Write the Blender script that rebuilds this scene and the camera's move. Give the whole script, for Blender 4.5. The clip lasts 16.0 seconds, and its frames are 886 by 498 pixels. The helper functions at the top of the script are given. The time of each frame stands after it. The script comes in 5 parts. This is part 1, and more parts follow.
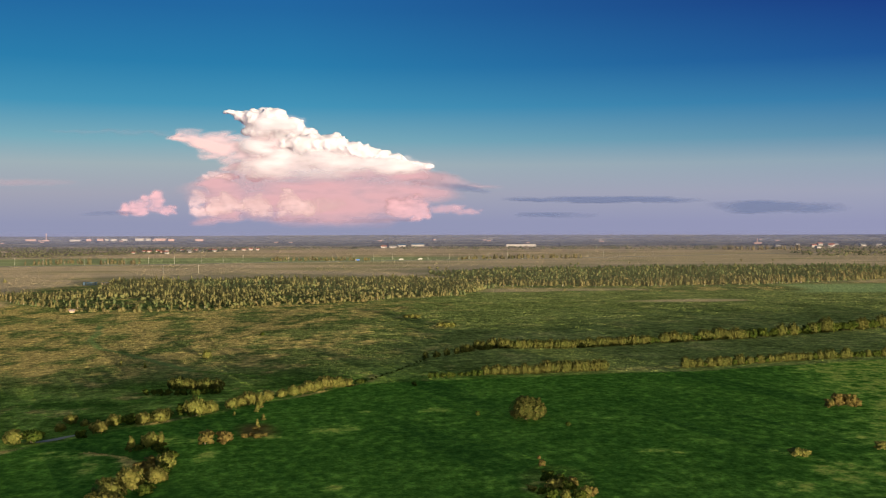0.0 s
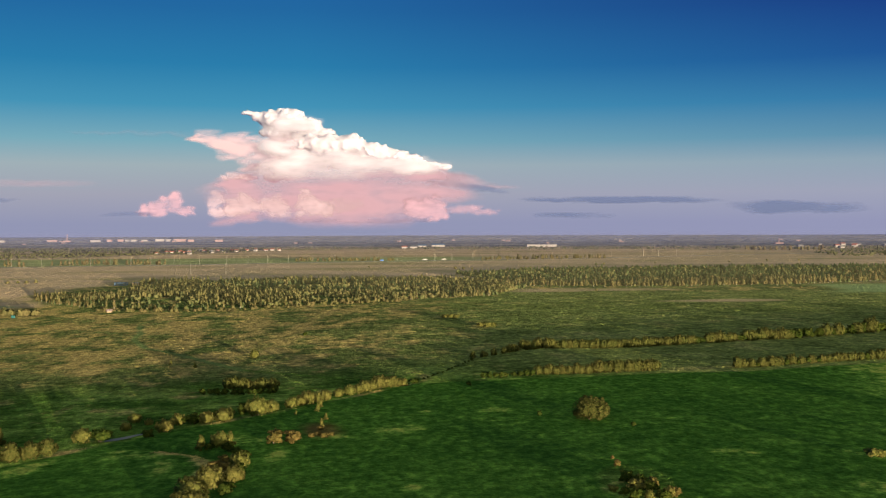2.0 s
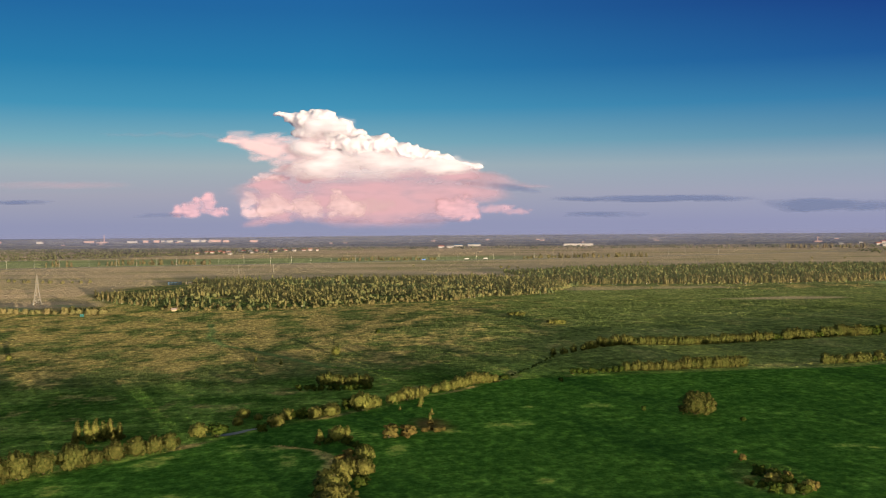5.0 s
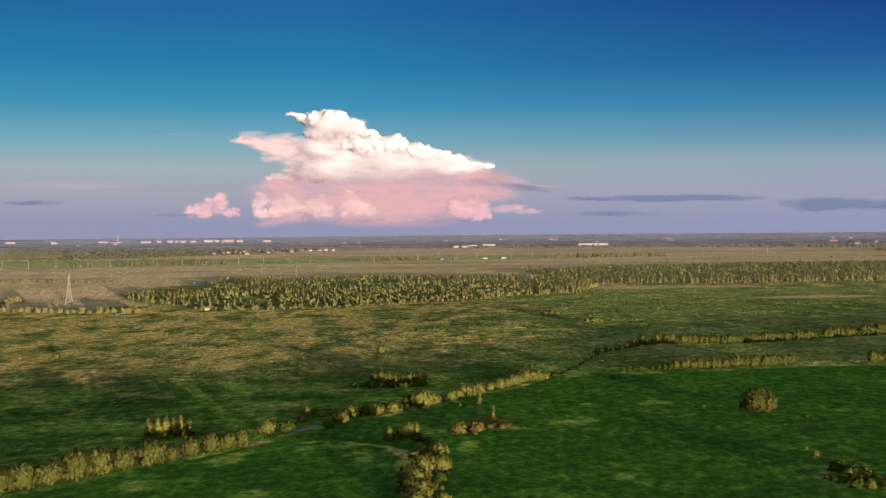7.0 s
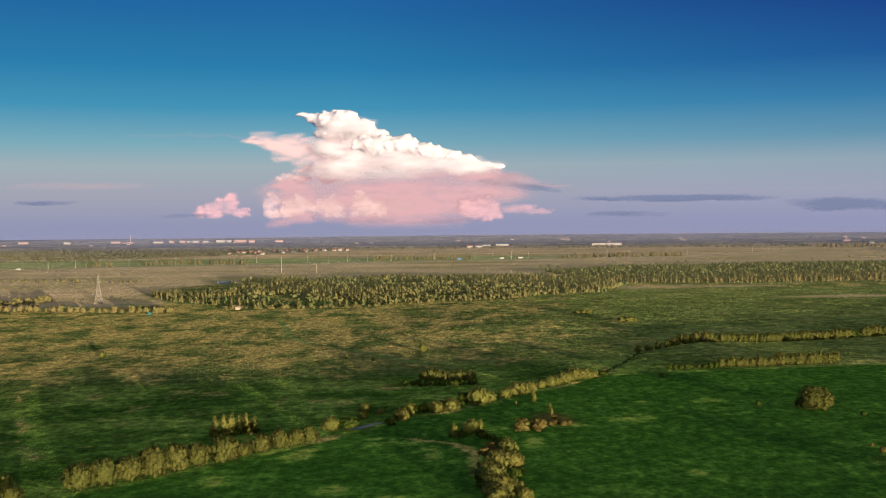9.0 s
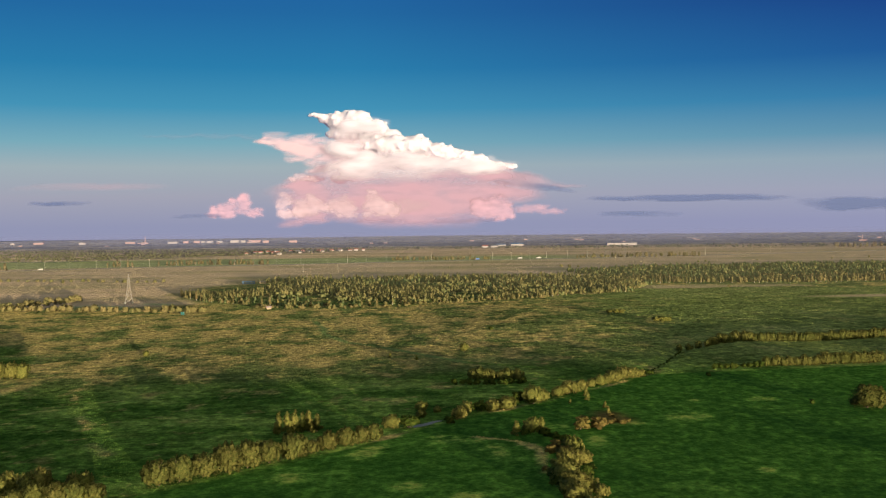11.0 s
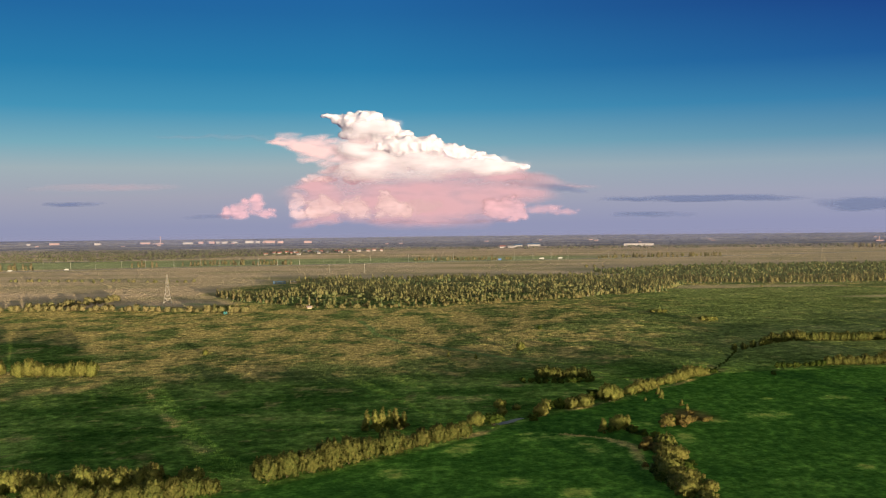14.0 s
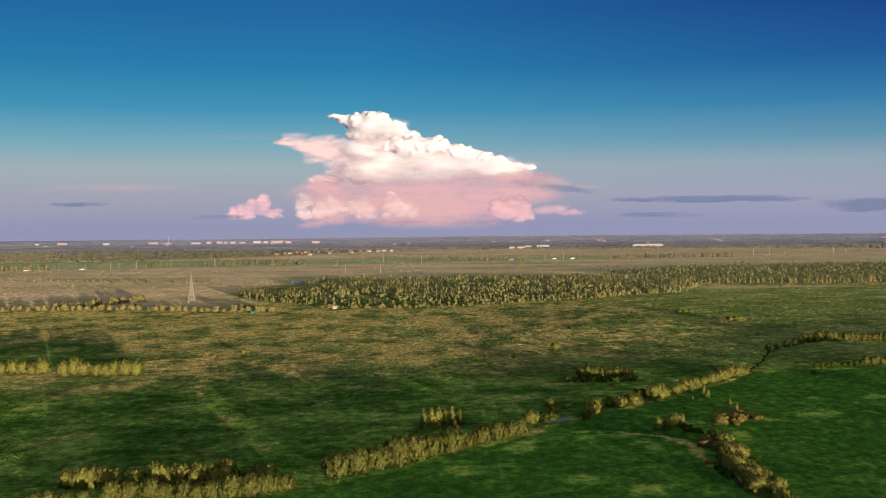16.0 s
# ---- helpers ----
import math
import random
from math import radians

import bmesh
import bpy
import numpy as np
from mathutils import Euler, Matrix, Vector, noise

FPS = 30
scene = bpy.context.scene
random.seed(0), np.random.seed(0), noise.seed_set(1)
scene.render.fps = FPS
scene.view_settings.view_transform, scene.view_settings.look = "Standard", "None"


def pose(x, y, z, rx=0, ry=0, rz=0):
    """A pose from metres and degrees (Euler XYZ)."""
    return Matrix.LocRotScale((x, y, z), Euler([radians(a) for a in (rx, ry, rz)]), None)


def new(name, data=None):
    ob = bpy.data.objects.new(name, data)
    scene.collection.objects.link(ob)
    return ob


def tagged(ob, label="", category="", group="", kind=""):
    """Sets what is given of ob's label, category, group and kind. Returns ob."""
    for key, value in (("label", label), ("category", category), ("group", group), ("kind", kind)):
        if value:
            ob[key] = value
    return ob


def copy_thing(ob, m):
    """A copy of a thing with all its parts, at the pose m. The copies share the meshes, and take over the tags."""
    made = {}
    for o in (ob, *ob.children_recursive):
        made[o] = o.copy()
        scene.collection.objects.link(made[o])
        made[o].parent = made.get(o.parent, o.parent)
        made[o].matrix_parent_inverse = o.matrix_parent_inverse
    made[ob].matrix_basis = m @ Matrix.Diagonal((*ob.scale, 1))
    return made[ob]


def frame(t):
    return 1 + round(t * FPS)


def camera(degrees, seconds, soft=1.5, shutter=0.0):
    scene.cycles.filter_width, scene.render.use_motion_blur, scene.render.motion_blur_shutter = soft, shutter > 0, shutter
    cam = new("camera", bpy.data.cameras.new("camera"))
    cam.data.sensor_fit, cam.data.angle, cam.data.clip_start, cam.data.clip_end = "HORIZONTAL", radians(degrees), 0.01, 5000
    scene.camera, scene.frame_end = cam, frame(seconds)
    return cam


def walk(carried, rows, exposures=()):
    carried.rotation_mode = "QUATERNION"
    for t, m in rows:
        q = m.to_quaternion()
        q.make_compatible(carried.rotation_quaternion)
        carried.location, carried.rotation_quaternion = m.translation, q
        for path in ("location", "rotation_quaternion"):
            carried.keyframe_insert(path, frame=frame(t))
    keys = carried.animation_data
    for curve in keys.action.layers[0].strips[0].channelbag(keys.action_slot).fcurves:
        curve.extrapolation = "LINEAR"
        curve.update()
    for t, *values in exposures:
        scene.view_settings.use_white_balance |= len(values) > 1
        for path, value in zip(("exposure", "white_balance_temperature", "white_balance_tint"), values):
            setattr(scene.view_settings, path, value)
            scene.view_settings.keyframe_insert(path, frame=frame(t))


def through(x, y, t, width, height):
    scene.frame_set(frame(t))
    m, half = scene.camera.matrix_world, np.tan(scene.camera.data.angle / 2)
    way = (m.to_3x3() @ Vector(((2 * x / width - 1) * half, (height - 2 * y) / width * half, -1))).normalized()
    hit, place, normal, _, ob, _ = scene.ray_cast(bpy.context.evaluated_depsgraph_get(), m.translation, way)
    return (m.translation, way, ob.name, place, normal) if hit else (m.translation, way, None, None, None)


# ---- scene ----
cam = camera(48.00, 16.0, soft=1.2)
# seconds, x, y, z, yaw, pitch, roll
ROWS = [
    (0, 0.00, 0.00, 71.19, 0.000, -1.682, 0.152),
    (0.5, -4.06, 0.39, 71.12, 0.138, -1.674, 0.128),
    (1, -8.37, 0.69, 71.04, 0.347, -1.660, 0.139),
    (1.5, -12.81, 0.94, 70.91, 0.581, -1.659, 0.176),
    (2, -17.30, 1.15, 70.69, 0.802, -1.651, 0.223),
    (2.5, -21.92, 1.24, 70.39, 1.070, -1.652, 0.275),
    (3, -26.55, 1.18, 70.10, 1.349, -1.642, 0.323),
    (3.5, -31.24, 0.98, 69.82, 1.630, -1.636, 0.372),
    (4, -35.90, 0.67, 69.57, 1.906, -1.632, 0.414),
    (6.5, -59.87, -2.93, 69.01, 2.584, -1.641, 0.548),
    (7, -64.53, -3.59, 68.81, 2.700, -1.628, 0.562),
    (7.5, -69.09, -4.33, 68.65, 2.790, -1.627, 0.584),
    (8, -73.66, -5.19, 68.56, 2.878, -1.622, 0.603),
    (8.5, -78.23, -6.09, 68.49, 2.976, -1.622, 0.613),
    (9, -82.67, -6.90, 68.47, 3.070, -1.615, 0.599),
    (11.5, -103.86, -11.31, 68.47, 3.666, -1.597, 0.648),
    (12, -108.28, -11.97, 68.41, 3.732, -1.577, 0.617),
    (12.5, -112.61, -12.79, 68.34, 3.786, -1.569, 0.608),
    (13, -116.81, -13.75, 68.34, 3.857, -1.565, 0.628),
    (13.5, -121.01, -14.78, 68.39, 3.919, -1.565, 0.653),
    (14, -125.26, -15.92, 68.46, 3.971, -1.565, 0.669),
    (14.5, -129.59, -17.16, 68.55, 4.010, -1.559, 0.670),
    (15, -133.94, -18.48, 68.63, 4.052, -1.555, 0.664),
    (15.5, -138.33, -19.91, 68.67, 4.079, -1.558, 0.645),
    (16, -142.75, -21.35, 68.71, 4.119, -1.541, 0.605),
]
walk(cam, [(t, pose(x, y, z, 90 + pitch, roll, yaw)) for t, x, y, z, yaw, pitch, roll in ROWS])

# ---- sky, sun ----
SUN_AZ = radians(27.2)      # the sun stands behind the camera, to its right
SUN_EL = radians(1.9)
TO_SUN = Vector((math.sin(SUN_AZ) * math.cos(SUN_EL), -math.cos(SUN_AZ) * math.cos(SUN_EL), math.sin(SUN_EL)))


def srgb(r, g, b):
    """Linear colour from 0..255 display values."""
    return tuple((c / 255 / 12.92 if c <= 10 else ((c / 255 + 0.055) / 1.055) ** 2.4) for c in (r, g, b)) + (1,)


def make_world():
    w = bpy.data.worlds.new("evening_sky")
    scene.world = w
    w.use_nodes = True
    nt = w.node_tree
    nt.nodes.clear()
    out = nt.nodes.new("ShaderNodeOutputWorld")
    bg = nt.nodes.new("ShaderNodeBackground")
    sky = nt.nodes.new("ShaderNodeTexSky")
    sky.sky_type = "NISHITA"
    sky.sun_disc = False
    sky.sun_elevation = SUN_EL
    sky.sun_rotation = math.pi - SUN_AZ
    sky.altitude = 100
    tc = nt.nodes.new("ShaderNodeTexCoord")
    sep = nt.nodes.new("ShaderNodeSeparateXYZ")
    nt.links.new(tc.outputs["Generated"], sep.inputs[0])
    mp = nt.nodes.new("ShaderNodeMapRange")
    mp.inputs[1].default_value, mp.inputs[2].default_value = -0.01, 0.25
    nt.links.new(sep.outputs["Z"], mp.inputs[0])

    def ramp(stops):
        r = nt.nodes.new("ShaderNodeValToRGB")
        e = r.color_ramp.elements
        e[0].position, e[0].color = stops[0][0], srgb(*stops[0][1])
        e[1].position, e[1].color = stops[-1][0], srgb(*stops[-1][1])
        for p, c in stops[1:-1]:
            k = e.new(p)
            k.color = srgb(*c)
        nt.links.new(mp.outputs[0], r.inputs[0])
        return r

    left = ramp([(0.03, (146, 150, 180)), (0.14, (161, 163, 180)), (0.25, (158, 175, 183)), (0.34, (118, 169, 186)), (0.47, (62, 145, 182)), (0.62, (34, 123, 171)), (0.82, (26, 102, 160)), (0.97, (24, 92, 158))])
    right = ramp([(0.03, (148, 151, 184)), (0.14, (158, 163, 185)), (0.25, (142, 164, 181)), (0.34, (92, 143, 173)), (0.47, (49, 119, 167)), (0.62, (24, 82, 149)), (0.82, (18, 54, 129)), (0.97, (15, 38, 114))])
    side = nt.nodes.new("ShaderNodeMapRange")
    side.inputs[1].default_value, side.inputs[2].default_value = -0.15, 0.42
    nt.links.new(sep.outputs["X"], side.inputs[0])
    mix = nt.nodes.new("ShaderNodeMixRGB")
    nt.links.new(side.outputs[0], mix.inputs[0])
    nt.links.new(left.outputs[0], mix.inputs[1])
    nt.links.new(right.outputs[0], mix.inputs[2])
    # the sky's own light on top of the graded blue
    add = nt.nodes.new("ShaderNodeMixRGB")
    add.blend_type = "ADD"
    add.inputs[0].default_value = 0.004
    nt.links.new(mix.outputs[0], add.inputs[1])
    nt.links.new(sky.outputs[0], add.inputs[2])
    # the bright warm half of the sky round the low sun
    dot = nt.nodes.new("ShaderNodeVectorMath")
    dot.operation = "DOT_PRODUCT"
    dot.inputs[1].default_value = TO_SUN
    nt.links.new(tc.outputs["Generated"], dot.inputs[0])
    glow = nt.nodes.new("ShaderNodeMapRange")
    glow.inputs[1].default_value, glow.inputs[2].default_value = -0.1, 1.0
    glow.inputs[4].default_value = 1.0
    nt.links.new(dot.outputs["Value"], glow.inputs[0])
    pw = nt.nodes.new("ShaderNodeMath")
    pw.operation = "POWER"
    pw.inputs[1].default_value = 1.6
    nt.links.new(glow.outputs[0], pw.inputs[0])
    warm = nt.nodes.new("ShaderNodeMixRGB")
    warm.blend_type = "ADD"
    warm.inputs[2].default_value = (1.36, 1.33, 0.60, 1)
    nt.links.new(pw.outputs[0], warm.inputs[0])
    nt.links.new(add.outputs[0], warm.inputs[1])
    nt.links.new(warm.outputs[0], bg.inputs[0])
    bg.inputs[1].default_value = 1.0
    nt.links.new(bg.outputs[0], out.inputs[0])


make_world()
sun = new("sun", bpy.data.lights.new("sun", "SUN"))
sun.data.energy = 11.0
sun.data.angle = radians(0.6)
sun.data.color = (1.0, 0.84, 0.58)
sun.rotation_euler = TO_SUN.to_track_quat("Z", "Y").to_euler()


# ---- materials ----
def mat(name):
    m = bpy.data.materials.new(name)
    m.use_nodes = True
    nt = m.node_tree
    b = nt.nodes["Principled BSDF"]
    b.inputs["Specular IOR Level"].default_value = 0.0
    return m, nt, b


def node(nt, kind, **kw):
    n = nt.nodes.new(kind)
    for k, v in kw.items():
        if k == "scale":
            n.inputs["Scale"].default_value = v
        elif k == "detail":
            n.inputs["Detail"].default_value = v
        elif k == "rough":
            n.inputs["Roughness"].default_value = v
    return n


def ramp_node(nt, stops, src):
    r = nt.nodes.new("ShaderNodeValToRGB")
    e = r.color_ramp.elements
    e[0].position, e[0].color = stops[0][0], (*stops[0][1], 1)
    e[1].position, e[1].color = stops[-1][0], (*stops[-1][1], 1)
    for p, c in stops[1:-1]:
        k = e.new(p)
        k.color = (*c, 1)
    nt.links.new(src, r.inputs[0])
    return r.outputs[0]


def mixc(nt, fac, a, b, mode="MIX"):
    m = nt.nodes.new("ShaderNodeMixRGB")
    m.blend_type = mode
    for i, v in ((0, fac), (1, a), (2, b)):
        if isinstance(v, (int, float)):
            m.inputs[i].default_value = v
        elif isinstance(v, tuple):
            m.inputs[i].default_value = (*v, 1)
        else:
            nt.links.new(v, m.inputs[i])
    return m.outputs[0]


def mapped(nt, sx, sy, sz=1.0, turn=0.0):
    """World position, turned about z and stretched."""
    g = nt.nodes.new("ShaderNodeNewGeometry")
    mp = nt.nodes.new("ShaderNodeMapping")
    mp.vector_type = "POINT"
    mp.inputs["Scale"].default_value = (sx, sy, sz)
    mp.inputs["Rotation"].default_value = (0, 0, turn)
    nt.links.new(g.outputs["Position"], mp.inputs[0])
    return mp.outputs[0]


def noise_of(nt, vec, scale, detail=4, rough=0.6):
    n = node(nt, "ShaderNodeTexNoise", scale=scale, detail=detail, rough=rough)
    nt.links.new(vec, n.inputs["Vector"])
    return n.outputs[0]


def leaf_mat(name, dark, mid, light, through=0.25, stand_vary=0.0):
    m, nt, b = mat(name)
    info = nt.nodes.new("ShaderNodeObjectInfo")
    geo = nt.nodes.new("ShaderNodeNewGeometry")
    n = noise_of(nt, mapped(nt, 1, 1), 1.3, 4)
    isl = nt.nodes.new("ShaderNodeMath")
    isl.operation = "MULTIPLY_ADD"
    nt.links.new(geo.outputs["Random Per Island"], isl.inputs[0])
    isl.inputs[1].default_value = 0.24
    nt.links.new(n, isl.inputs[2])
    sub = nt.nodes.new("ShaderNodeMath")
    sub.operation = "SUBTRACT"
    nt.links.new(isl.outputs[0], sub.inputs[0])
    sub.inputs[1].default_value = 0.12 + 0.5 * stand_vary
    tone = sub.outputs[0]
    if stand_vary:
        # neighbouring trees of a wood differ in leaf colour
        each = nt.nodes.new("ShaderNodeMath")
        each.operation = "MULTIPLY_ADD"
        nt.links.new(noise_of(nt, mapped(nt, 1, 0.7, 0.3), 0.14, 3), each.inputs[0])
        each.inputs[1].default_value = stand_vary
        nt.links.new(tone, each.inputs[2])
        tone = each.outputs[0]
    c = ramp_node(nt, [(0.25, dark), (0.5, mid), (0.8, light)], tone)
    hue = nt.nodes.new("ShaderNodeHueSaturation")
    mr = nt.nodes.new("ShaderNodeMapRange")
    mr.inputs[3].default_value, mr.inputs[4].default_value = 0.488, 0.512
    nt.links.new(info.outputs["Random"], mr.inputs[0])
    nt.links.new(mr.outputs[0], hue.inputs["Hue"])
    nt.links.new(c, hue.inputs["Color"])
    nt.links.new(hue.outputs[0], b.inputs["Base Color"])
    b.inputs["Roughness"].default_value = 0.75
    tr = nt.nodes.new("ShaderNodeBsdfTranslucent")
    nt.links.new(hue.outputs[0], tr.inputs[0])
    ms = nt.nodes.new("ShaderNodeMixShader")
    ms.inputs[0].default_value = through
    nt.links.new(b.outputs[0], ms.inputs[1])
    nt.links.new(tr.outputs[0], ms.inputs[2])
    nt.links.new(ms.outputs[0], nt.nodes["Material Output"].inputs[0])
    return m


def plain_mat(name, col, rough=0.8, metal=0.0, vary=0.25, scale=1.5):
    m, nt, b = mat(name)
    n = noise_of(nt, mapped(nt, 1, 1), scale, 5)
    lo = tuple(c * (1 - vary) for c in col)
    hi = tuple(min(1, c * (1 + vary)) for c in col)
    nt.links.new(ramp_node(nt, [(0.3, lo), (0.7, hi)], n), b.inputs["Base Color"])
    b.inputs["Roughness"].default_value = rough
    b.inputs["Metallic"].default_value = metal
    return m


def ground_mat():
    m, nt, b = mat("meadow_and_fields")

    def attr(name):
        a = nt.nodes.new("ShaderNodeAttribute")
        a.attribute_name = name
        return a.outputs["Fac"]

    def math_node(op, a, c, d=None, clamp=False):
        n = nt.nodes.new("ShaderNodeMath")
        n.operation, n.use_clamp = op, clamp
        for i, v in enumerate((a, c, d)):
            if isinstance(v, (int, float)):
                n.inputs[i].default_value = v
            elif v is not None:
                nt.links.new(v, n.inputs[i])
        return n.outputs[0]

    crop, dry, bare, lush, rust, haze, pale = (attr(k) for k in ("crop", "dry", "bare", "lush", "rust", "haze", "pale"))
    fine = noise_of(nt, mapped(nt, 1, 1), 0.9, 5, 0.7)
    tuft = noise_of(nt, mapped(nt, 1, 0.7, 1, radians(-20)), 0.28, 4, 0.6)
    patch = noise_of(nt, mapped(nt, 0.8, 1, 1, radians(-12)), 0.032, 7, 0.66)
    streak = noise_of(nt, mapped(nt, 0.62, 1, 1, radians(-30)), 0.055, 8, 0.68)
    broad = noise_of(nt, mapped(nt, 0.35, 1), 0.012, 5, 0.6)
    shade = ramp_node(nt, [(0.30, (0.25, 0.28, 0.25)), (0.47, (0.8, 0.8, 0.8)), (0.68, (2.0, 1.85, 1.6))], tuft)
    grain = ramp_node(nt, [(0.32, (0.35, 0.35, 0.35)), (0.5, (0.9, 0.9, 0.9)), (0.68, (1.8, 1.8, 1.8))], fine)
    brush = noise_of(nt, mapped(nt, 0.75, 1, 1, radians(-25)), 0.16, 6, 0.7)
    combed = ramp_node(nt, [(0.34, (0.42, 0.45, 0.42)), (0.5, (0.95, 0.95, 0.95)), (0.66, (1.75, 1.7, 1.5))], brush)
    knots = noise_of(nt, mapped(nt, 0.9, 1, 1, radians(-8)), 0.6, 4, 0.7)
    knotty = ramp_node(nt, [(0.36, (0.40, 0.42, 0.40)), (0.5, (0.95, 0.95, 0.95)), (0.64, (1.7, 1.65, 1.5))], knots)
    # young crop
    mixed = math_node("MULTIPLY_ADD", patch, 0.27, math_node("MULTIPLY", streak, 0.36))
    mixed = math_node("MULTIPLY_ADD", tuft, 0.37, mixed)
    mixed = math_node("ADD", mixed, math_node("MULTIPLY_ADD", dry, math_node("MULTIPLY_ADD", brush, 1.7, -0.60), -0.032))
    c1 = ramp_node(nt, [(0.40, (0.028, 0.080, 0.013)), (0.47, (0.037, 0.100, 0.015)), (0.52, (0.049, 0.122, 0.018)), (0.565, (0.066, 0.150, 0.023)), (0.64, (0.115, 0.210, 0.034)), (0.74, (0.20, 0.25, 0.050))], mixed)
    c1 = mixc(nt, 0.32, c1, shade, "MULTIPLY")
    c1 = mixc(nt, 0.28, c1, combed, "MULTIPLY")
    c1 = mixc(nt, 0.42, c1, knotty, "MULTIPLY")
    c1 = mixc(nt, 0.28, c1, grain, "MULTIPLY")
    # meadow: green below, dry stalks above
    green = ramp_node(nt, [(0.36, (0.066, 0.094, 0.030)), (0.52, (0.110, 0.136, 0.045)), (0.66, (0.165, 0.178, 0.064))], patch)
    rich = ramp_node(nt, [(0.38, (0.032, 0.075, 0.013)), (0.50, (0.070, 0.134, 0.025)), (0.62, (0.158, 0.236, 0.050))], patch)
    green = mixc(nt, math_node("MULTIPLY_ADD", dry, 3.4, -0.25, True), rich, green)
    straw = ramp_node(nt, [(0.3, (0.248, 0.206, 0.074)), (0.5, (0.314, 0.250, 0.096)), (0.75, (0.372, 0.286, 0.120))], fine)
    blot = noise_of(nt, mapped(nt, 1, 0.42, 1, radians(-38)), 0.045, 5, 0.6)
    s = math_node("MULTIPLY_ADD", streak, 0.42, math_node("MULTIPLY", patch, 0.18))
    s = math_node("MULTIPLY_ADD", blot, 0.66, s)
    s = math_node("MULTIPLY_ADD", tuft, 0.06, s)
    s = math_node("ADD", s, -0.155)
    s = math_node("ADD", s, math_node("MULTIPLY_ADD", dry, 0.26, -0.112))
    fac = nt.nodes.new("ShaderNodeMapRange")
    fac.inputs[1].default_value, fac.inputs[2].default_value = 0.482, 0.582
    nt.links.new(s, fac.inputs[0])
    c2 = mixc(nt, fac.outputs[0], green, straw)
    # scattered reed and sedge clumps
    reed = noise_of(nt, mapped(nt, 0.7, 1, 1, radians(-20)), 0.085, 6, 0.7)
    rf = nt.nodes.new("ShaderNodeMapRange")
    rf.inputs[1].default_value, rf.inputs[2].default_value = 0.60, 0.66
    nt.links.new(reed, rf.inputs[0])
    c2 = mixc(nt, math_node("MULTIPLY", rf.outputs[0], 0.4), c2, straw)
    c2 = mixc(nt, pale, c2, ramp_node(nt, [(0.36, (0.112, 0.140, 0.044)), (0.52, (0.160, 0.190, 0.062)), (0.66, (0.225, 0.240, 0.090))], patch))
    c2 = mixc(nt, 0.64, c2, combed, "MULTIPLY")
    c2 = mixc(nt, 0.58, c2, shade, "MULTIPLY")
    c2 = mixc(nt, 0.5, c2, knotty, "MULTIPLY")
    c2 = mixc(nt, 0.2, c2, grain, "MULTIPLY")
    c2 = mixc(nt, bare, c2, ramp_node(nt, [(0.34, (0.290, 0.240, 0.125)), (0.5, (0.420, 0.308, 0.192)), (0.66, (0.50, 0.360, 0.238))], broad))
    c2 = mixc(nt, lush, c2, ramp_node(nt, [(0.35, (0.155, 0.225, 0.085)), (0.65, (0.215, 0.285, 0.118))], broad))
    # distance haze put into the colour of the far land
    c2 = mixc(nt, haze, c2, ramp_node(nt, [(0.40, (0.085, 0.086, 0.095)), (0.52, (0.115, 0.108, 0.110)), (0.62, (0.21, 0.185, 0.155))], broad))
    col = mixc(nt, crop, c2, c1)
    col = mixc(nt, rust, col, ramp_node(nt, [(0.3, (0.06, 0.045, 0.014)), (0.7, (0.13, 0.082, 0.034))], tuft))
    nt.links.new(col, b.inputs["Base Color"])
    b.inputs["Roughness"].default_value = 0.95
    sward = noise_of(nt, mapped(nt, 1, 1), 1.7, 3, 0.7)
    bump = nt.nodes.new("ShaderNodeBump")
    bump.inputs["Strength"].default_value, bump.inputs["Distance"].default_value = 1.0, 0.55
    nt.links.new(sward, bump.inputs["Height"])
    nt.links.new(bump.outputs[0], b.inputs["Normal"])
    tr = nt.nodes.new("ShaderNodeBsdfTranslucent")
    nt.links.new(col, tr.inputs[0])
    ms = nt.nodes.new("ShaderNodeMixShader")
    ms.inputs[0].default_value = 0.3
    nt.links.new(b.outputs[0], ms.inputs[1])
    nt.links.new(tr.outputs[0], ms.inputs[2])
    nt.links.new(ms.outputs[0], nt.nodes["Material Output"].inputs[0])
    return m


def cloud_mat(name, low, high, z0, z1, depth=70.0):
    """Deep, bright vapour: light wanders far inside it."""
    m, nt, b = mat(name)
    geo = nt.nodes.new("ShaderNodeNewGeometry")
    sep = nt.nodes.new("ShaderNodeSeparateXYZ")
    nt.links.new(geo.outputs["Position"], sep.inputs[0])
    n = noise_of(nt, mapped(nt, 1, 1), 0.008, 4)
    a = nt.nodes.new("ShaderNodeMath")
    a.operation = "MULTIPLY_ADD"
    nt.links.new(n, a.inputs[0])
    a.inputs[1].default_value = 120
    nt.links.new(sep.outputs["Z"], a.inputs[2])
    mr = nt.nodes.new("ShaderNodeMapRange")
    mr.inputs[1].default_value, mr.inputs[2].default_value = z0 + 60, z1 + 60
    nt.links.new(a.outputs[0], mr.inputs[0])
    # low colour to high colour by height: reddened sunlight put into the base
    c = ramp_node(nt, [(0.0, low), (1.0, high)], mr.outputs[0])
    nt.links.new(c, b.inputs["Base Color"])
    b.inputs["Roughness"].default_value = 1.0
    b.inputs["Specular IOR Level"].default_value = 0.0
    b.inputs["Subsurface Weight"].default_value = 1.0
    b.inputs["Subsurface Radius"].default_value = (1.0, 0.9, 0.9)
    b.inputs["Subsurface Scale"].default_value = depth
    return m


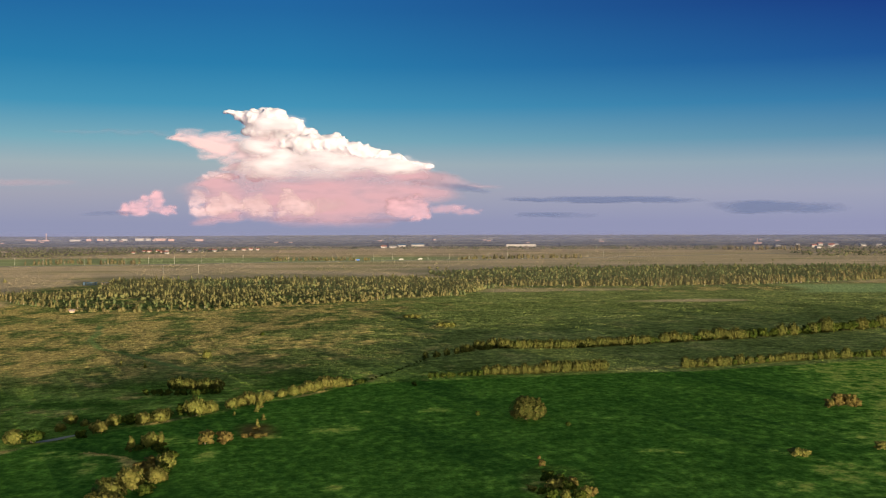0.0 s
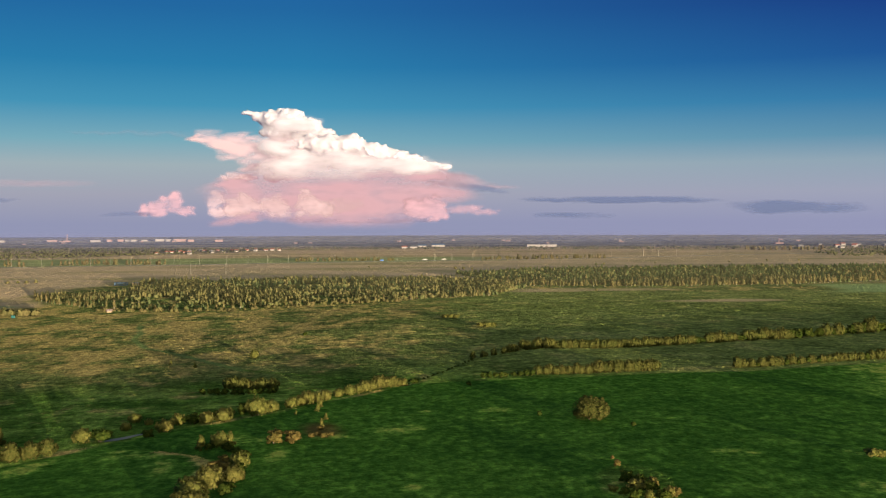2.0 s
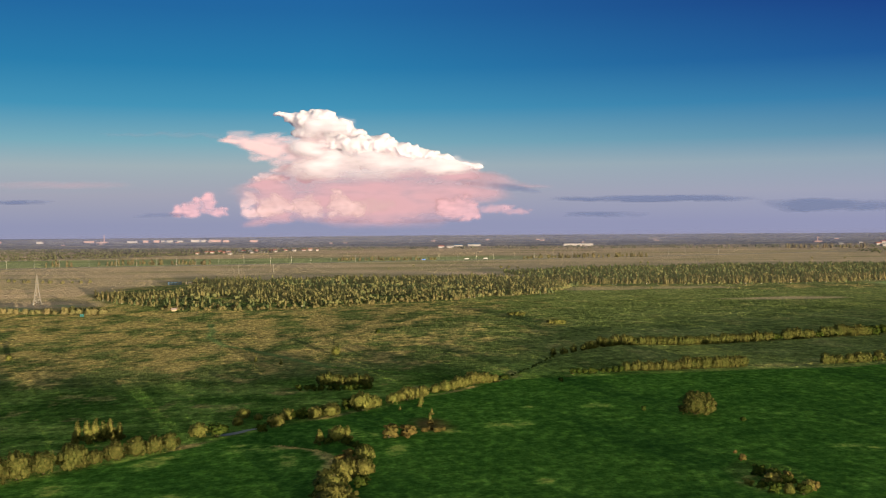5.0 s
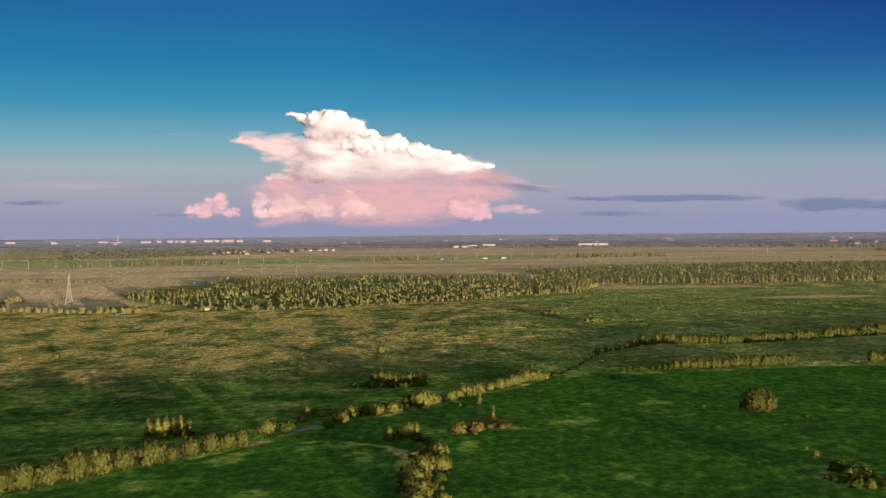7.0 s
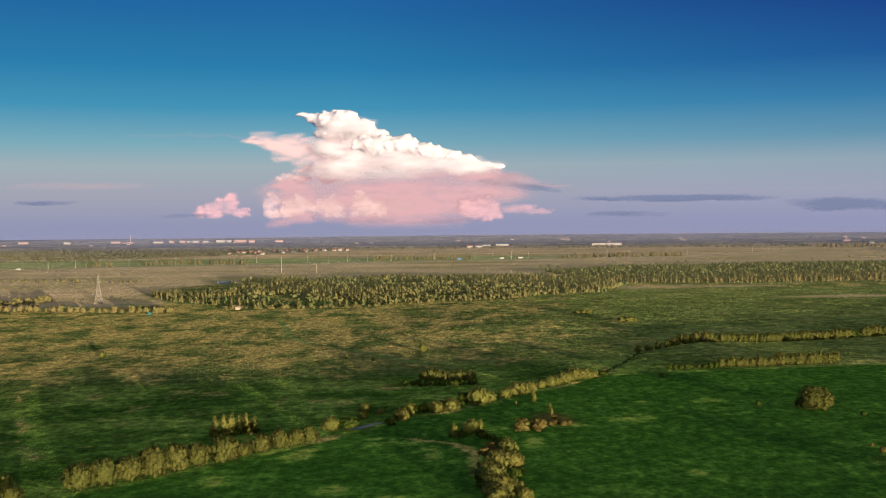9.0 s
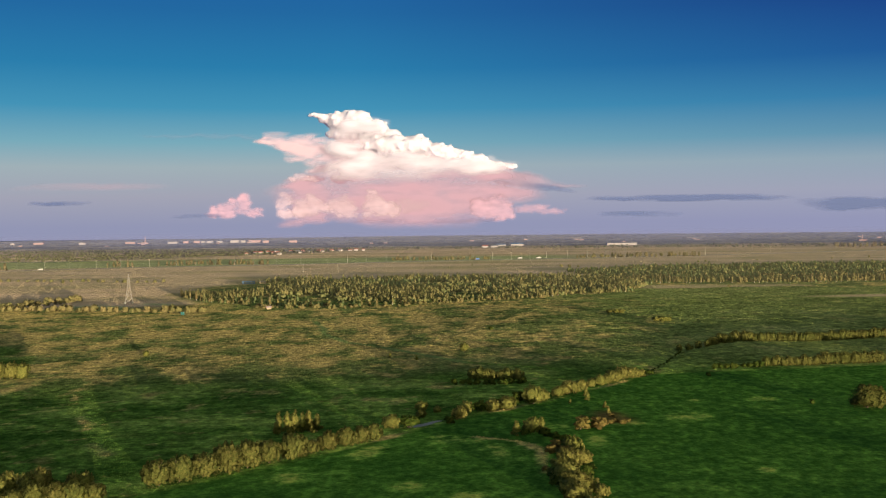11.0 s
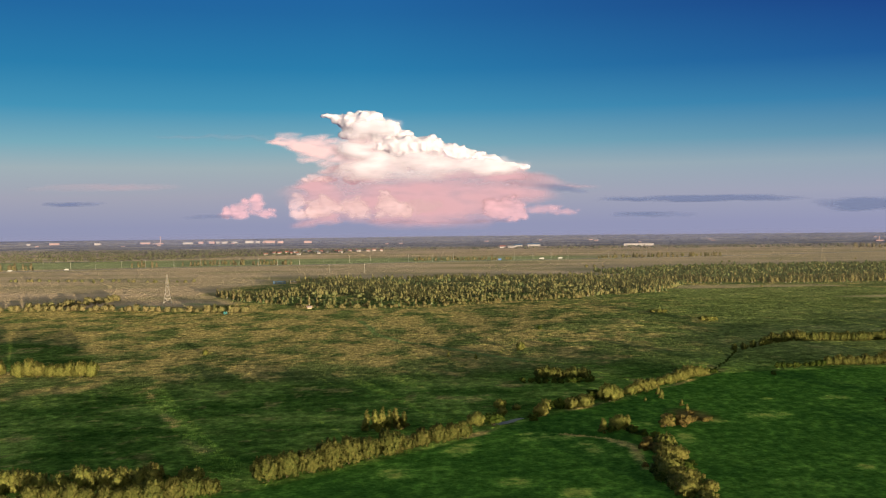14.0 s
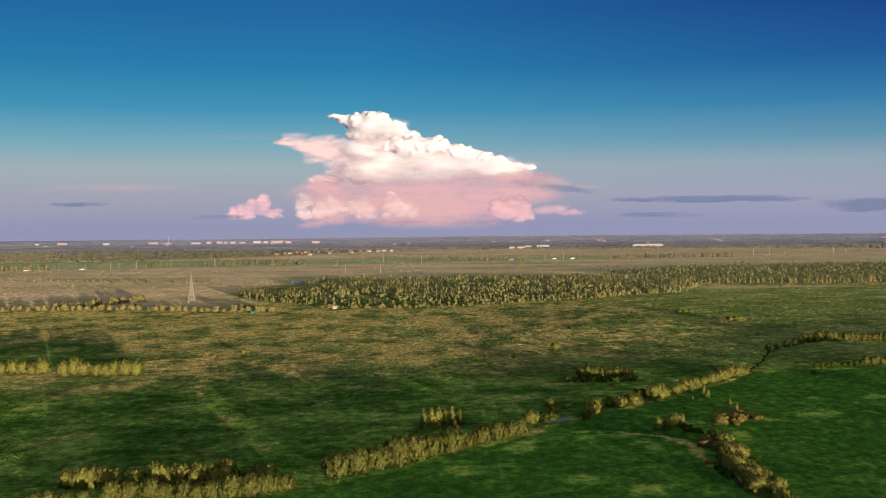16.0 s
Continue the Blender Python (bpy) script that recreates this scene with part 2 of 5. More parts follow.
def veil_mat(name, col, grain, strength=1.0):
    """Thin cloud: its density stands in the mesh, broken by noise."""
    m, nt, b = mat(name)
    at = nt.nodes.new("ShaderNodeAttribute")
    at.attribute_name = "thickness"
    n = noise_of(nt, mapped(nt, 0.45, 1, 1.6), grain, 6, 0.6)
    mr = nt.nodes.new("ShaderNodeMapRange")
    mr.inputs[1].default_value, mr.inputs[2].default_value = 0.25, 0.75
    mr.inputs[3].default_value, mr.inputs[4].default_value = 0.35, 1.35
    nt.links.new(n, mr.inputs[0])
    mu = nt.nodes.new("ShaderNodeMath")
    mu.operation, mu.use_clamp = "MULTIPLY", True
    nt.links.new(at.outputs["Fac"], mu.inputs[0])
    nt.links.new(mr.outputs[0], mu.inputs[1])
    d = nt.nodes.new("ShaderNodeBsdfDiffuse")
    d.inputs[0].default_value = (*col, 1)
    t = nt.nodes.new("ShaderNodeBsdfTransparent")
    ms = nt.nodes.new("ShaderNodeMixShader")
    nt.links.new(mu.outputs[0], ms.inputs[0])
    nt.links.new(t.outputs[0], ms.inputs[1])
    nt.links.new(d.outputs[0], ms.inputs[2])
    nt.links.new(ms.outputs[0], nt.nodes["Material Output"].inputs[0])
    return m


GROUND = ground_mat()
LEAF = leaf_mat("willow_leaves", (0.068, 0.078, 0.019), (0.140, 0.136, 0.036), (0.225, 0.195, 0.057))
# darker willow green; the near hedge's partial shade is in this colour
LEAF_OLIVE_DIM = leaf_mat("olive_dim_leaves", (0.040, 0.052, 0.013), (0.086, 0.088, 0.024), (0.155, 0.136, 0.040))
LEAF_DOME = leaf_mat("dark_olive_leaves", (0.032, 0.044, 0.012), (0.072, 0.080, 0.021), (0.140, 0.124, 0.038))
LEAF_RED = leaf_mat("rusty_leaves", (0.070, 0.062, 0.019), (0.132, 0.102, 0.032), (0.20, 0.142, 0.050))
LEAF_DARK = leaf_mat("dark_leaves", (0.020, 0.034, 0.007), (0.046, 0.064, 0.012), (0.095, 0.102, 0.021))
LEAF_FAR = leaf_mat("wood_leaves", (0.122, 0.128, 0.048), (0.222, 0.192, 0.080), (0.310, 0.242, 0.112), 0.45, 1.1)
LEAF_SPRUCE = leaf_mat("spruce_needles", (0.105, 0.132, 0.055), (0.155, 0.178, 0.074), (0.21, 0.218, 0.092), 0.45)
LEAF_UNDER = leaf_mat("undergrowth_leaves", (0.150, 0.175, 0.072), (0.230, 0.225, 0.092), (0.320, 0.275, 0.120), 0.5, 1.0)
LEAF_ROAD = leaf_mat("tan_birch_leaves", (0.16, 0.13, 0.068), (0.21, 0.168, 0.088), (0.26, 0.21, 0.115), 0.4)
# distant leaves low in contrast, haze put into their colour
LEAF_HAZE = leaf_mat("hazed_wood_leaves", (0.12, 0.12, 0.070), (0.145, 0.14, 0.082), (0.17, 0.158, 0.095), 0.5)
BARK = plain_mat("bark", (0.10, 0.075, 0.05), 0.9)
BIRCH_BARK = plain_mat("birch_bark", (0.42, 0.36, 0.32), 0.8)
CLOUD = cloud_mat("cumulus_cloud", (0.37, 0.22, 0.29), (0.41, 0.375, 0.45), 235, 360)
# pink tones of these veils are evening sunlight painted into the vapour
VEIL_PINK_LIT = veil_mat("pink_lit_veil", (0.222, 0.148, 0.220), 0.006)
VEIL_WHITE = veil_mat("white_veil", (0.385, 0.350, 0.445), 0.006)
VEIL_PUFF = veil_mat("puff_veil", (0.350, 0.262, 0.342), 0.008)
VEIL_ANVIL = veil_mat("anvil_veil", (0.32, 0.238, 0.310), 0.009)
VEIL_PINK_LIT_PUFF = veil_mat("pink_lit_puff_veil", (0.285, 0.185, 0.270), 0.012)
# colours of the two added sheets that stand in for distance haze
VEIL_HAZE = veil_mat("distance_haze", (0.086, 0.097, 0.198), 0.002)
VEIL_THIN = veil_mat("thin_haze", (0.086, 0.086, 0.058), 0.002)
VEIL_GREY = veil_mat("violet_cloud", (0.060, 0.080, 0.180), 0.010)
WHITEWASH = plain_mat("pale_plaster", (0.31, 0.27, 0.26), 0.8, 0, 0.1, 0.05)
PINKWASH = plain_mat("pink_brick", (0.32, 0.20, 0.18), 0.8, 0, 0.15, 0.05)
ROOF_GREY = plain_mat("grey_roof", (0.16, 0.15, 0.15), 0.7, 0, 0.2, 0.2)
ROOF_RED = plain_mat("red_roof", (0.26, 0.10, 0.07), 0.7, 0, 0.2, 0.2)
ROOF_BLUE = plain_mat("blue_roof", (0.065, 0.105, 0.165), 0.6, 0, 0.15, 0.2)
STEEL = plain_mat("galvanised_steel", (0.22, 0.19, 0.17), 0.6, 0.2, 0.15, 1.0)
CONCRETE = plain_mat("pole_concrete", (0.34, 0.31, 0.27), 0.9, 0, 0.2, 0.8)
TIMBER = plain_mat("weathered_timber", (0.34, 0.24, 0.15), 0.9, 0, 0.3, 1.0)
RUBBER = plain_mat("tyre_rubber", (0.02, 0.02, 0.02), 0.9)
LORRY_WHITE = plain_mat("white_lorry_paint", (0.36, 0.34, 0.32), 0.4, 0, 0.1, 0.5)
TARP_BLUE = plain_mat("blue_tarpaulin", (0.08, 0.16, 0.42), 0.6, 0, 0.15, 0.5)
TARP_TEAL = plain_mat("teal_plastic", (0.04, 0.13, 0.125), 0.5, 0, 0.15, 0.5)
ASPHALT = plain_mat("road_asphalt", (0.20, 0.18, 0.16), 0.9, 0, 0.2, 0.3)


def water_mat():
    m, nt, b = mat("ditch_water")
    b.inputs["Base Color"].default_value = (0.20, 0.19, 0.165, 1)
    b.inputs["Roughness"].default_value = 0.6
    b.inputs["Specular IOR Level"].default_value = 0.02
    bump = nt.nodes.new("ShaderNodeBump")
    bump.inputs["Strength"].default_value = 0.1
    nt.links.new(noise_of(nt, mapped(nt, 1, 1), 1.5, 3), bump.inputs["Height"])
    nt.links.new(bump.outputs[0], b.inputs["Normal"])
    return m


WATER = water_mat()


# ---- mesh helpers ----
def mesh_of(name, verts, faces, material, smooth=True):
    me = bpy.data.meshes.new(name)
    me.from_pydata([tuple(v) for v in verts] if not isinstance(verts, np.ndarray) else verts.tolist(), [], faces if isinstance(faces, list) else faces.tolist())
    if smooth:
        me.polygons.foreach_set("use_smooth", np.ones(len(me.polygons), dtype=bool))
    me.materials.append(material)
    me.update()
    return me


def part(name, me, parent, label=""):
    ob = new(name, me)
    ob.parent = parent
    if label:
        ob["label"] = label
    return ob


def lattice(ix, iy, seed):
    h = (ix.astype(np.int64) * 374761393 + iy.astype(np.int64) * 668265263 + seed * 144665) & 0xFFFFFFFF
    h = ((h ^ (h >> 13)) * 1274126177) & 0xFFFFFFFF
    return ((h ^ (h >> 16)) & 0xFFFF) / 65535.0


def vnoise(x, y, seed=0):
    ix, iy = np.floor(x), np.floor(y)
    fx, fy = x - ix, y - iy
    fx, fy = fx * fx * (3 - 2 * fx), fy * fy * (3 - 2 * fy)
    a, b2 = lattice(ix, iy, seed), lattice(ix + 1, iy, seed)
    c, d = lattice(ix, iy + 1, seed), lattice(ix + 1, iy + 1, seed)
    return (a * (1 - fx) + b2 * fx) * (1 - fy) + (c * (1 - fx) + d * fx) * fy - 0.5


# ---- the ground ----
def inside(poly, x, y):
    c = False
    for (x0, y0), (x1, y1) in zip(poly, poly[1:] + poly[:1]):
        if (y0 > y) != (y1 > y) and x < (x1 - x0) * (y - y0) / (y1 - y0) + x0:
            c = not c
    return c


FRONT = [(-405, 900), (-373, 855), (-312, 800), (-256, 782), (-204, 792), (-171, 815), (-116, 840), (-73, 866), (-38, 895), (15, 925)]
BACK = [(55, 1040), (10, 1150), (-143, 1160), (-283, 1140), (-373, 1125), (-425, 1050)]
WOOD_B = [(39, 1056), (129, 1054), (218, 1050), (281, 1066), (332, 1073), (421, 1118), (518, 1166), (720, 1230), (780, 1400), (600, 1480), (300, 1445), (92, 1400), (-20, 1300), (10, 1190)]


def inside_all(poly, x, y):
    """The same for many points at once."""
    c = np.zeros(np.shape(x), dtype=bool)
    for (x0, y0), (x1, y1) in zip(poly, poly[1:] + poly[:1]):
        if y0 != y1:
            c ^= ((y0 > y) != (y1 > y)) & (x < (x1 - x0) * (y - y0) / (y1 - y0) + x0)
    return c


# the edge between the green crop in front and the meadow behind the ditch hedge
EDGE_X = [-700, -330, -262, -197, -176, -145, -121, -101, -78, -37, 19, 77, 124, 224, 420, 900]
EDGE_Y = [120, 190, 208, 229, 252, 289, 326, 346, 372, 430, 442, 458, 468, 503, 565, 700]


# pale spots in the crop, weeds and painted-in sunlit patches: x, y, half width, half depth
PALE_SPOTS = [(-142, 279, 4.7, 10.8), (-159, 251, 6.9, 8.3), (-125, 243, 5.8, 6.7), (-110, 235, 4.9, 6.2), (-103, 287, 3.7, 4.5), (-110, 298, 3.2, 3.2), (-29, 370, 4.7, 4.8), (-3, 371, 4.6, 4.8), (-56, 326, 3.0, 3.8), (-37, 336, 9.6, 9.1), (-30, 262, 3.9, 3.8), (68, 302, 10.3, 6.6), (-102, 283, 2.0, 9.0), (-138, 286, 3.2, 6.6), (-89, 318, 4.0, 9.8), (182, 447, 10.1, 25.7), (110, 275, 7.1, 13.5), (94, 264, 6.0, 6.7), (-48, 434, 12.4, 8.3), (-84, 317, 7, 6), (-72, 296, 4, 9), (-118, 300, 7, 5)]


def smooth01(a):
    a = np.clip(a, 0, 1)
    return a * a * (3 - 2 * a)


def near_line(x, y, pts):
    """Distance to a broken line."""
    best = np.full(np.shape(x), 1e9)
    for (x0, y0), (x1, y1) in zip(pts, pts[1:]):
        dx, dy = x1 - x0, y1 - y0
        f = np.clip(((x - x0) * dx + (y - y0) * dy) / (dx * dx + dy * dy), 0, 1)
        best = np.minimum(best, np.hypot(x - x0 - f * dx, y - y0 - f * dy))
    return best


POOL_DITCH = [(-122, 318), (-112, 309), (-98, 302), (-87, 297), (-81, 282), (-80, 262), (-80.5, 240), (-76, 212)]
SIDE_DITCH = [(-42, 428), (-24, 470), (-9, 512), (10, 536), (24, 549)]


def ground_height(x, y):
    x, y = np.asarray(x, float), np.asarray(y, float)
    crop = smooth01((np.interp(x, EDGE_X, EDGE_Y) - y) / 4 + 0.5)
    near = smooth01((800 - y) / 220) * smooth01((x + 520) / 100) * smooth01((340 - x) / 80)
    z = 0.7 * vnoise(x / 90, y / 90, 3) * near
    tuft = 0.06 * vnoise(x / 3.4, y / 3.4, 5) + 0.12 * vnoise(x / 9, y / 9, 6)
    z = z + tuft * near * (1 - 0.72 * crop)
    z = z - 1.5 * np.exp(-(near_line(x, y, SIDE_DITCH) / 3.2) ** 2)
    z = z - 1.1 * np.exp(-(near_line(x, y, POOL_DITCH) / 2.6) ** 2)
    # a low swell added beyond the far ditch to shorten the rows' shadows
    d = y - np.interp(x, [-160, -60, 19, 118, 180, 234, 360], [520, 530, 548, 568, 590, 618, 690])
    z = z + 1.9 * smooth01((d - 8) / 90) * smooth01((430 - d) / 300) * smooth01((x + 170) / 90) * smooth01((600 - x) / 150)
    # the ditch bed, widest at the pool
    pool = np.exp(-(((x + 127) * 0.83 + (y - 325) * 0.55) / 11) ** 2 - (((y - 325) * 0.83 - (x + 127) * 0.55) / 5) ** 2)
    return z * (1 - pool) - 0.9 * pool


def axis(lo, a, b, hi, step, grow):
    mid = list(np.arange(a, b, step))
    up, s = [mid[-1]], step
    while up[-1] < hi:
        s *= grow
        up.append(up[-1] + s)
    down, s = [mid[0]], step
    while down[-1] > lo:
        s *= grow
        down.append(down[-1] - s)
    return np.array(down[:0:-1] + mid + up[1:])


def land_masks(x, y):
    """What grows where: crop, dry stalks, bare dry plain, lush grass, rusty weeds, far land greyed as by haze, pale
    green grass. Dry and pale also hold painted sun and shade.
    """
    wob = vnoise(x / 25, y / 25, 11) * 30 + vnoise(x / 8, y / 8, 12) * 8
    crop = smooth01((np.interp(x, EDGE_X, EDGE_Y) - y) / 3 + 0.5)
    # tan away from the ditch; greener near it, where hedge shade is painted in
    dry = 0.07 + 0.50 * smooth01((y + wob - 390 - 0.30 * (x + 120)) / 130)
    right = smooth01((x + 95 + wob) / 150) * smooth01((y - 440) / 30) * smooth01((1010 - y) / 60)
    dry = dry * (1 - 0.5 * right)
    dry = dry * (1 - 0.30 * smooth01((x + 150 + wob) / 110) * smooth01((y - 430) / 40))
    dry = np.maximum(dry, (0.18 + 0.20 * smooth01((-30 - x + wob) / 140)) * smooth01((y - 520) / 80))
    dry = np.maximum(dry, 0.75 * smooth01((near_line(x, y, [(85, 470), (112, 478)]) - 8) / -6))
    edge = near_line(x, y, list(zip(EDGE_X, EDGE_Y)))
    dry = np.maximum(dry, smooth01((wob * 0.30 - edge) / 2) * 0.4 * (1 - smooth01((x + 52) / 12)))
    path = near_line(x, y, [(-108, 303), (-98, 299), (-91, 289), (-88.5, 276), (-89, 258)])
    path = smooth01((1.9 + wob * 0.16 - path) / 1.8) * 0.95
    crop = crop * (1 - path) * (1 - smooth01((0.2 + wob * 0.16 - edge) / 1.2))
    clump = smooth01((1 - np.hypot((x - 31) / 11, (y - 267) / 21)) * 6)
    crop = crop * (1 - clump)
    dry = np.maximum(dry, path)
    # paler crop to the right, a sunlit slope painted as drier growth
    dry = np.maximum(dry, 0.85 * crop * smooth01((x - 95 - 0.25 * (y - 300) + wob) / 70))
    for wx, wy, rx, ry in PALE_SPOTS:
        spot = smooth01((1.25 - np.hypot((x - wx) / rx, (y - wy) / ry)) * 1.6 + wob * 0.035)
        dry = np.maximum(dry, 0.75 * crop * spot)
    dry = np.maximum(dry, 0.9 * crop * smooth01((3.5 + wob * 0.12 - near_line(x, y, [(101, 302), (122, 280), (128, 240)])) / 2.5))
    # tan swathes in the meadow, some painting sun strips through hedge gaps
    for line in ([(-181, 569), (-155, 551)], [(-124, 498), (-104, 468)], [(-232, 628), (-218, 606)], [(-170, 560), (-130, 505)], [(-165, 447), (-150, 425)], [(-215, 545), (-196, 520)], [(-205, 480), (-188, 455)], [(-276, 384), (-268, 368)], [(-252, 334), (-246, 322)], [(-229, 292), (-219, 277)], [(-292, 412), (-287, 402)], [(-262, 356), (-240, 312)]):
        dry = np.maximum(dry, 0.58 * (1 - crop) * smooth01((2.5 + wob * 0.5 - near_line(x, y, line)) / 5))
    # meadow turned greener behind the golden clump, its long shadow painted in
    dry = dry * (1 - 0.75 * smooth01((1 - np.hypot((x + 385 + 0.5 * (y - 490)) / 52, (y - 490) / 75)) * 3))
    bare = smooth01((y + 0.05 * x + wob * 2 - 1080) / 140) * smooth01((2900 - y) / 200)
    bare = np.maximum(bare, smooth01((-340 - x - 0.12 * (y - 760) + wob * 1.5) / 60) * smooth01((y + wob * 0.6 - 770) / 40))
    for bx, by, rx, ry in ((110, 1010, 120, 22), (20, 985, 80, 14), (215, 855, 60, 16)):
        bare = np.maximum(bare, 0.75 * smooth01((1.1 - np.hypot((x - bx) / rx, (y - by - 0.05 * (x - bx)) / ry)) * 2 + wob * 0.04))
    lush = smooth01((y - 1610 - 0.25 * (x + 400)) / 40) * smooth01((1960 - y + 0.1 * x) / 60) * smooth01((140 - x) / 200) * 0.75
    lush = np.maximum(lush, smooth01((x - 330 - 0.15 * (y - 950) + wob) / 40) * smooth01((y - 930 + wob * 0.3) / 30) * smooth01((1090 + 0.1 * (x - 330) - y) / 30))
    lush = np.maximum(lush, 0.4 * smooth01((3.0 + wob * 0.05 - near_line(x, y, [(-232, 670), (-217, 624), (-211, 592), (-191, 550), (-171, 530), (-120, 470)])) / 2))
    dry = dry * (1 - 0.8 * smooth01((3.0 - near_line(x, y, [(-232, 670), (-217, 624), (-211, 592), (-191, 550), (-171, 530), (-120, 470), (-60, 440)])) / 3) * (y > 435))
    lush = np.maximum(lush, 0.7 * smooth01((1 - np.hypot((x + 420) / 55, (y - 800) / 45)) * 3) * smooth01(wob / 12 + 0.5))
    wood = np.zeros_like(x)
    for dx, dy in ((0, 0), (-14, -10), (10, -14), (-12, 10), (8, 14)):
        wood += 0.2 * (inside_all(FRONT + BACK, x + dx + wob, y + dy + wob) | inside_all(WOOD_B, x + dx + wob, y + dy + wob))
    bare, dry = bare * (1 - wood), dry * (1 - wood) + 0.30 * wood
    lush = lush * (1 - wood)
    # paler colour here makes up for the dark shade behind the far rows
    pale = 0.8 * right * (1 - wood)
    rust = smooth01((1 - np.hypot((x + 64) / 9, (y - 334) / 14)) * 1.6 + wob * 0.07) * 0.85
    # haze greys the far land's colour, and the ground under far woods
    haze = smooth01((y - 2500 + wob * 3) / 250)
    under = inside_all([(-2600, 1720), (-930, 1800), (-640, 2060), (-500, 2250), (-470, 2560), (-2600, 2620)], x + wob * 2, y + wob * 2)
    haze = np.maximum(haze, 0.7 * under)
    return {"crop": crop, "dry": dry, "bare": bare, "lush": lush, "rust": rust, "haze": haze, "pale": pale}


def fast_mesh(name, verts, faces, material, masks=None):
    """A mesh from arrays; all faces have as many corners."""
    me = bpy.data.meshes.new(name)
    me.vertices.add(len(verts))
    me.vertices.foreach_set("co", np.ascontiguousarray(verts, dtype=np.float32).ravel())
    me.loops.add(faces.size)
    me.loops.foreach_set("vertex_index", faces.ravel().astype(np.int32))
    me.polygons.add(len(faces))
    me.polygons.foreach_set("loop_start", np.arange(0, faces.size, faces.shape[1], dtype=np.int32))
    me.polygons.foreach_set("use_smooth", np.ones(len(faces), dtype=bool))
    me.update(calc_edges=True)
    me.materials.append(material)
    for key, val in (masks or {}).items():
        me.attributes.new(key, "FLOAT", "POINT").data.foreach_set("value", np.ascontiguousarray(val, dtype=np.float32))
    return me


def build_ground():
    xs = axis(-4300, -420, 260, 4300, 2.8, 1.10)
    ys = axis(-3000, 205, 700, 4860, 2.8, 1.04)
    ys = np.minimum(ys, 4500)
    X, Y = np.meshgrid(xs, ys)
    Z = ground_height(X, Y)
    n, k = len(xs), len(ys)
    verts = np.stack([X.ravel(), Y.ravel(), Z.ravel()], 1)
    i = np.arange((k - 1) * n).reshape(k - 1, n)[:, :-1].ravel()
    quads = np.stack([i, i + 1, i + n + 1, i + n], 1)
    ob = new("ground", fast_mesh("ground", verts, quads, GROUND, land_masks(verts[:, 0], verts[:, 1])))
    tagged(ob, "open evening meadow and green crop fields to the horizon", "ground", kind="structure")


def build_grass(count, seed):
    """Standing tufts all over the plain, coarser with distance; they catch the low sun."""
    rng = np.random.default_rng(seed)
    u = rng.uniform(0, 1, count)
    part_of = np.arange(count) / count
    near = np.where(part_of < 0.56, 170.0, np.where(part_of < 0.82, 420.0, 800.0))
    r = 1 / (1 / near - u * (1 / near - 1 / 4700))
    a = rng.uniform(radians(-33), radians(40), count)
    cx, cy = -70 - np.sin(a) * r, -8 + np.cos(a) * r
    m = land_masks(cx, cy)
    w = (0.30 + 0.0008 * r) * rng.uniform(0.6, 1.5, count)
    h = (0.22 + 0.00024 * r) * rng.uniform(0.4, 1.4, count)
    h = h * (1 - 0.62 * m["crop"]) * (1 + 0.35 * m["dry"] * (1 - m["crop"]))
    h = h * (1 + 1.6 * m["haze"]) * (1 - 0.25 * m["bare"])
    w = w * (1 + 1.5 * m["haze"])
    # far off the tufts merge into long low swathes
    merge = smooth01((r - 330) / 600)
    w, h = w * (0.85 + 1.8 * merge), h * (0.60 - 0.21 * merge)
    yaw = SUN_AZ + (1 + 0.2 * merge) * rng.normal(scale=0.45, size=count)
    dx, dy = np.cos(yaw) * w / 2, np.sin(yaw) * w / 2
    z = ground_height(cx, cy) - 0.03
    h = h * (1 - 0.3 * smooth01((r - 1000) / 500))
    lean = (rng.normal(scale=0.35, size=(count, 2)) + np.array([-math.sin(SUN_AZ), math.cos(SUN_AZ)]) * 1.3) * h[:, None]
    V = np.zeros((count, 3, 3))
    for k, (f, top) in enumerate(((-1.1, 0), (1.1, 0), (0.0, 1.15))):
        V[:, k, 0] = cx + dx * f + lean[:, 0] * top
        V[:, k, 1] = cy + dy * f + lean[:, 1] * top
        V[:, k, 2] = z + h * top
    tris = np.arange(count * 3).reshape(-1, 3)
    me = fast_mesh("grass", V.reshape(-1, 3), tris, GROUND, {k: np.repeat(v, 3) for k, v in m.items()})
    tagged(new("grass", me), "standing grass and dry stalks catching low sun", "grass", kind="stuff")


build_ground()
build_grass(640000, 8)

# ---- trees ----
ICO = bmesh.new()
bmesh.ops.create_icosphere(ICO, subdivisions=1, radius=1)
ICO_V = np.array([v.co[:] for v in ICO.verts])
ICO_F = np.array([[v.index for v in f.verts] for f in ICO.faces])
ICO.free()


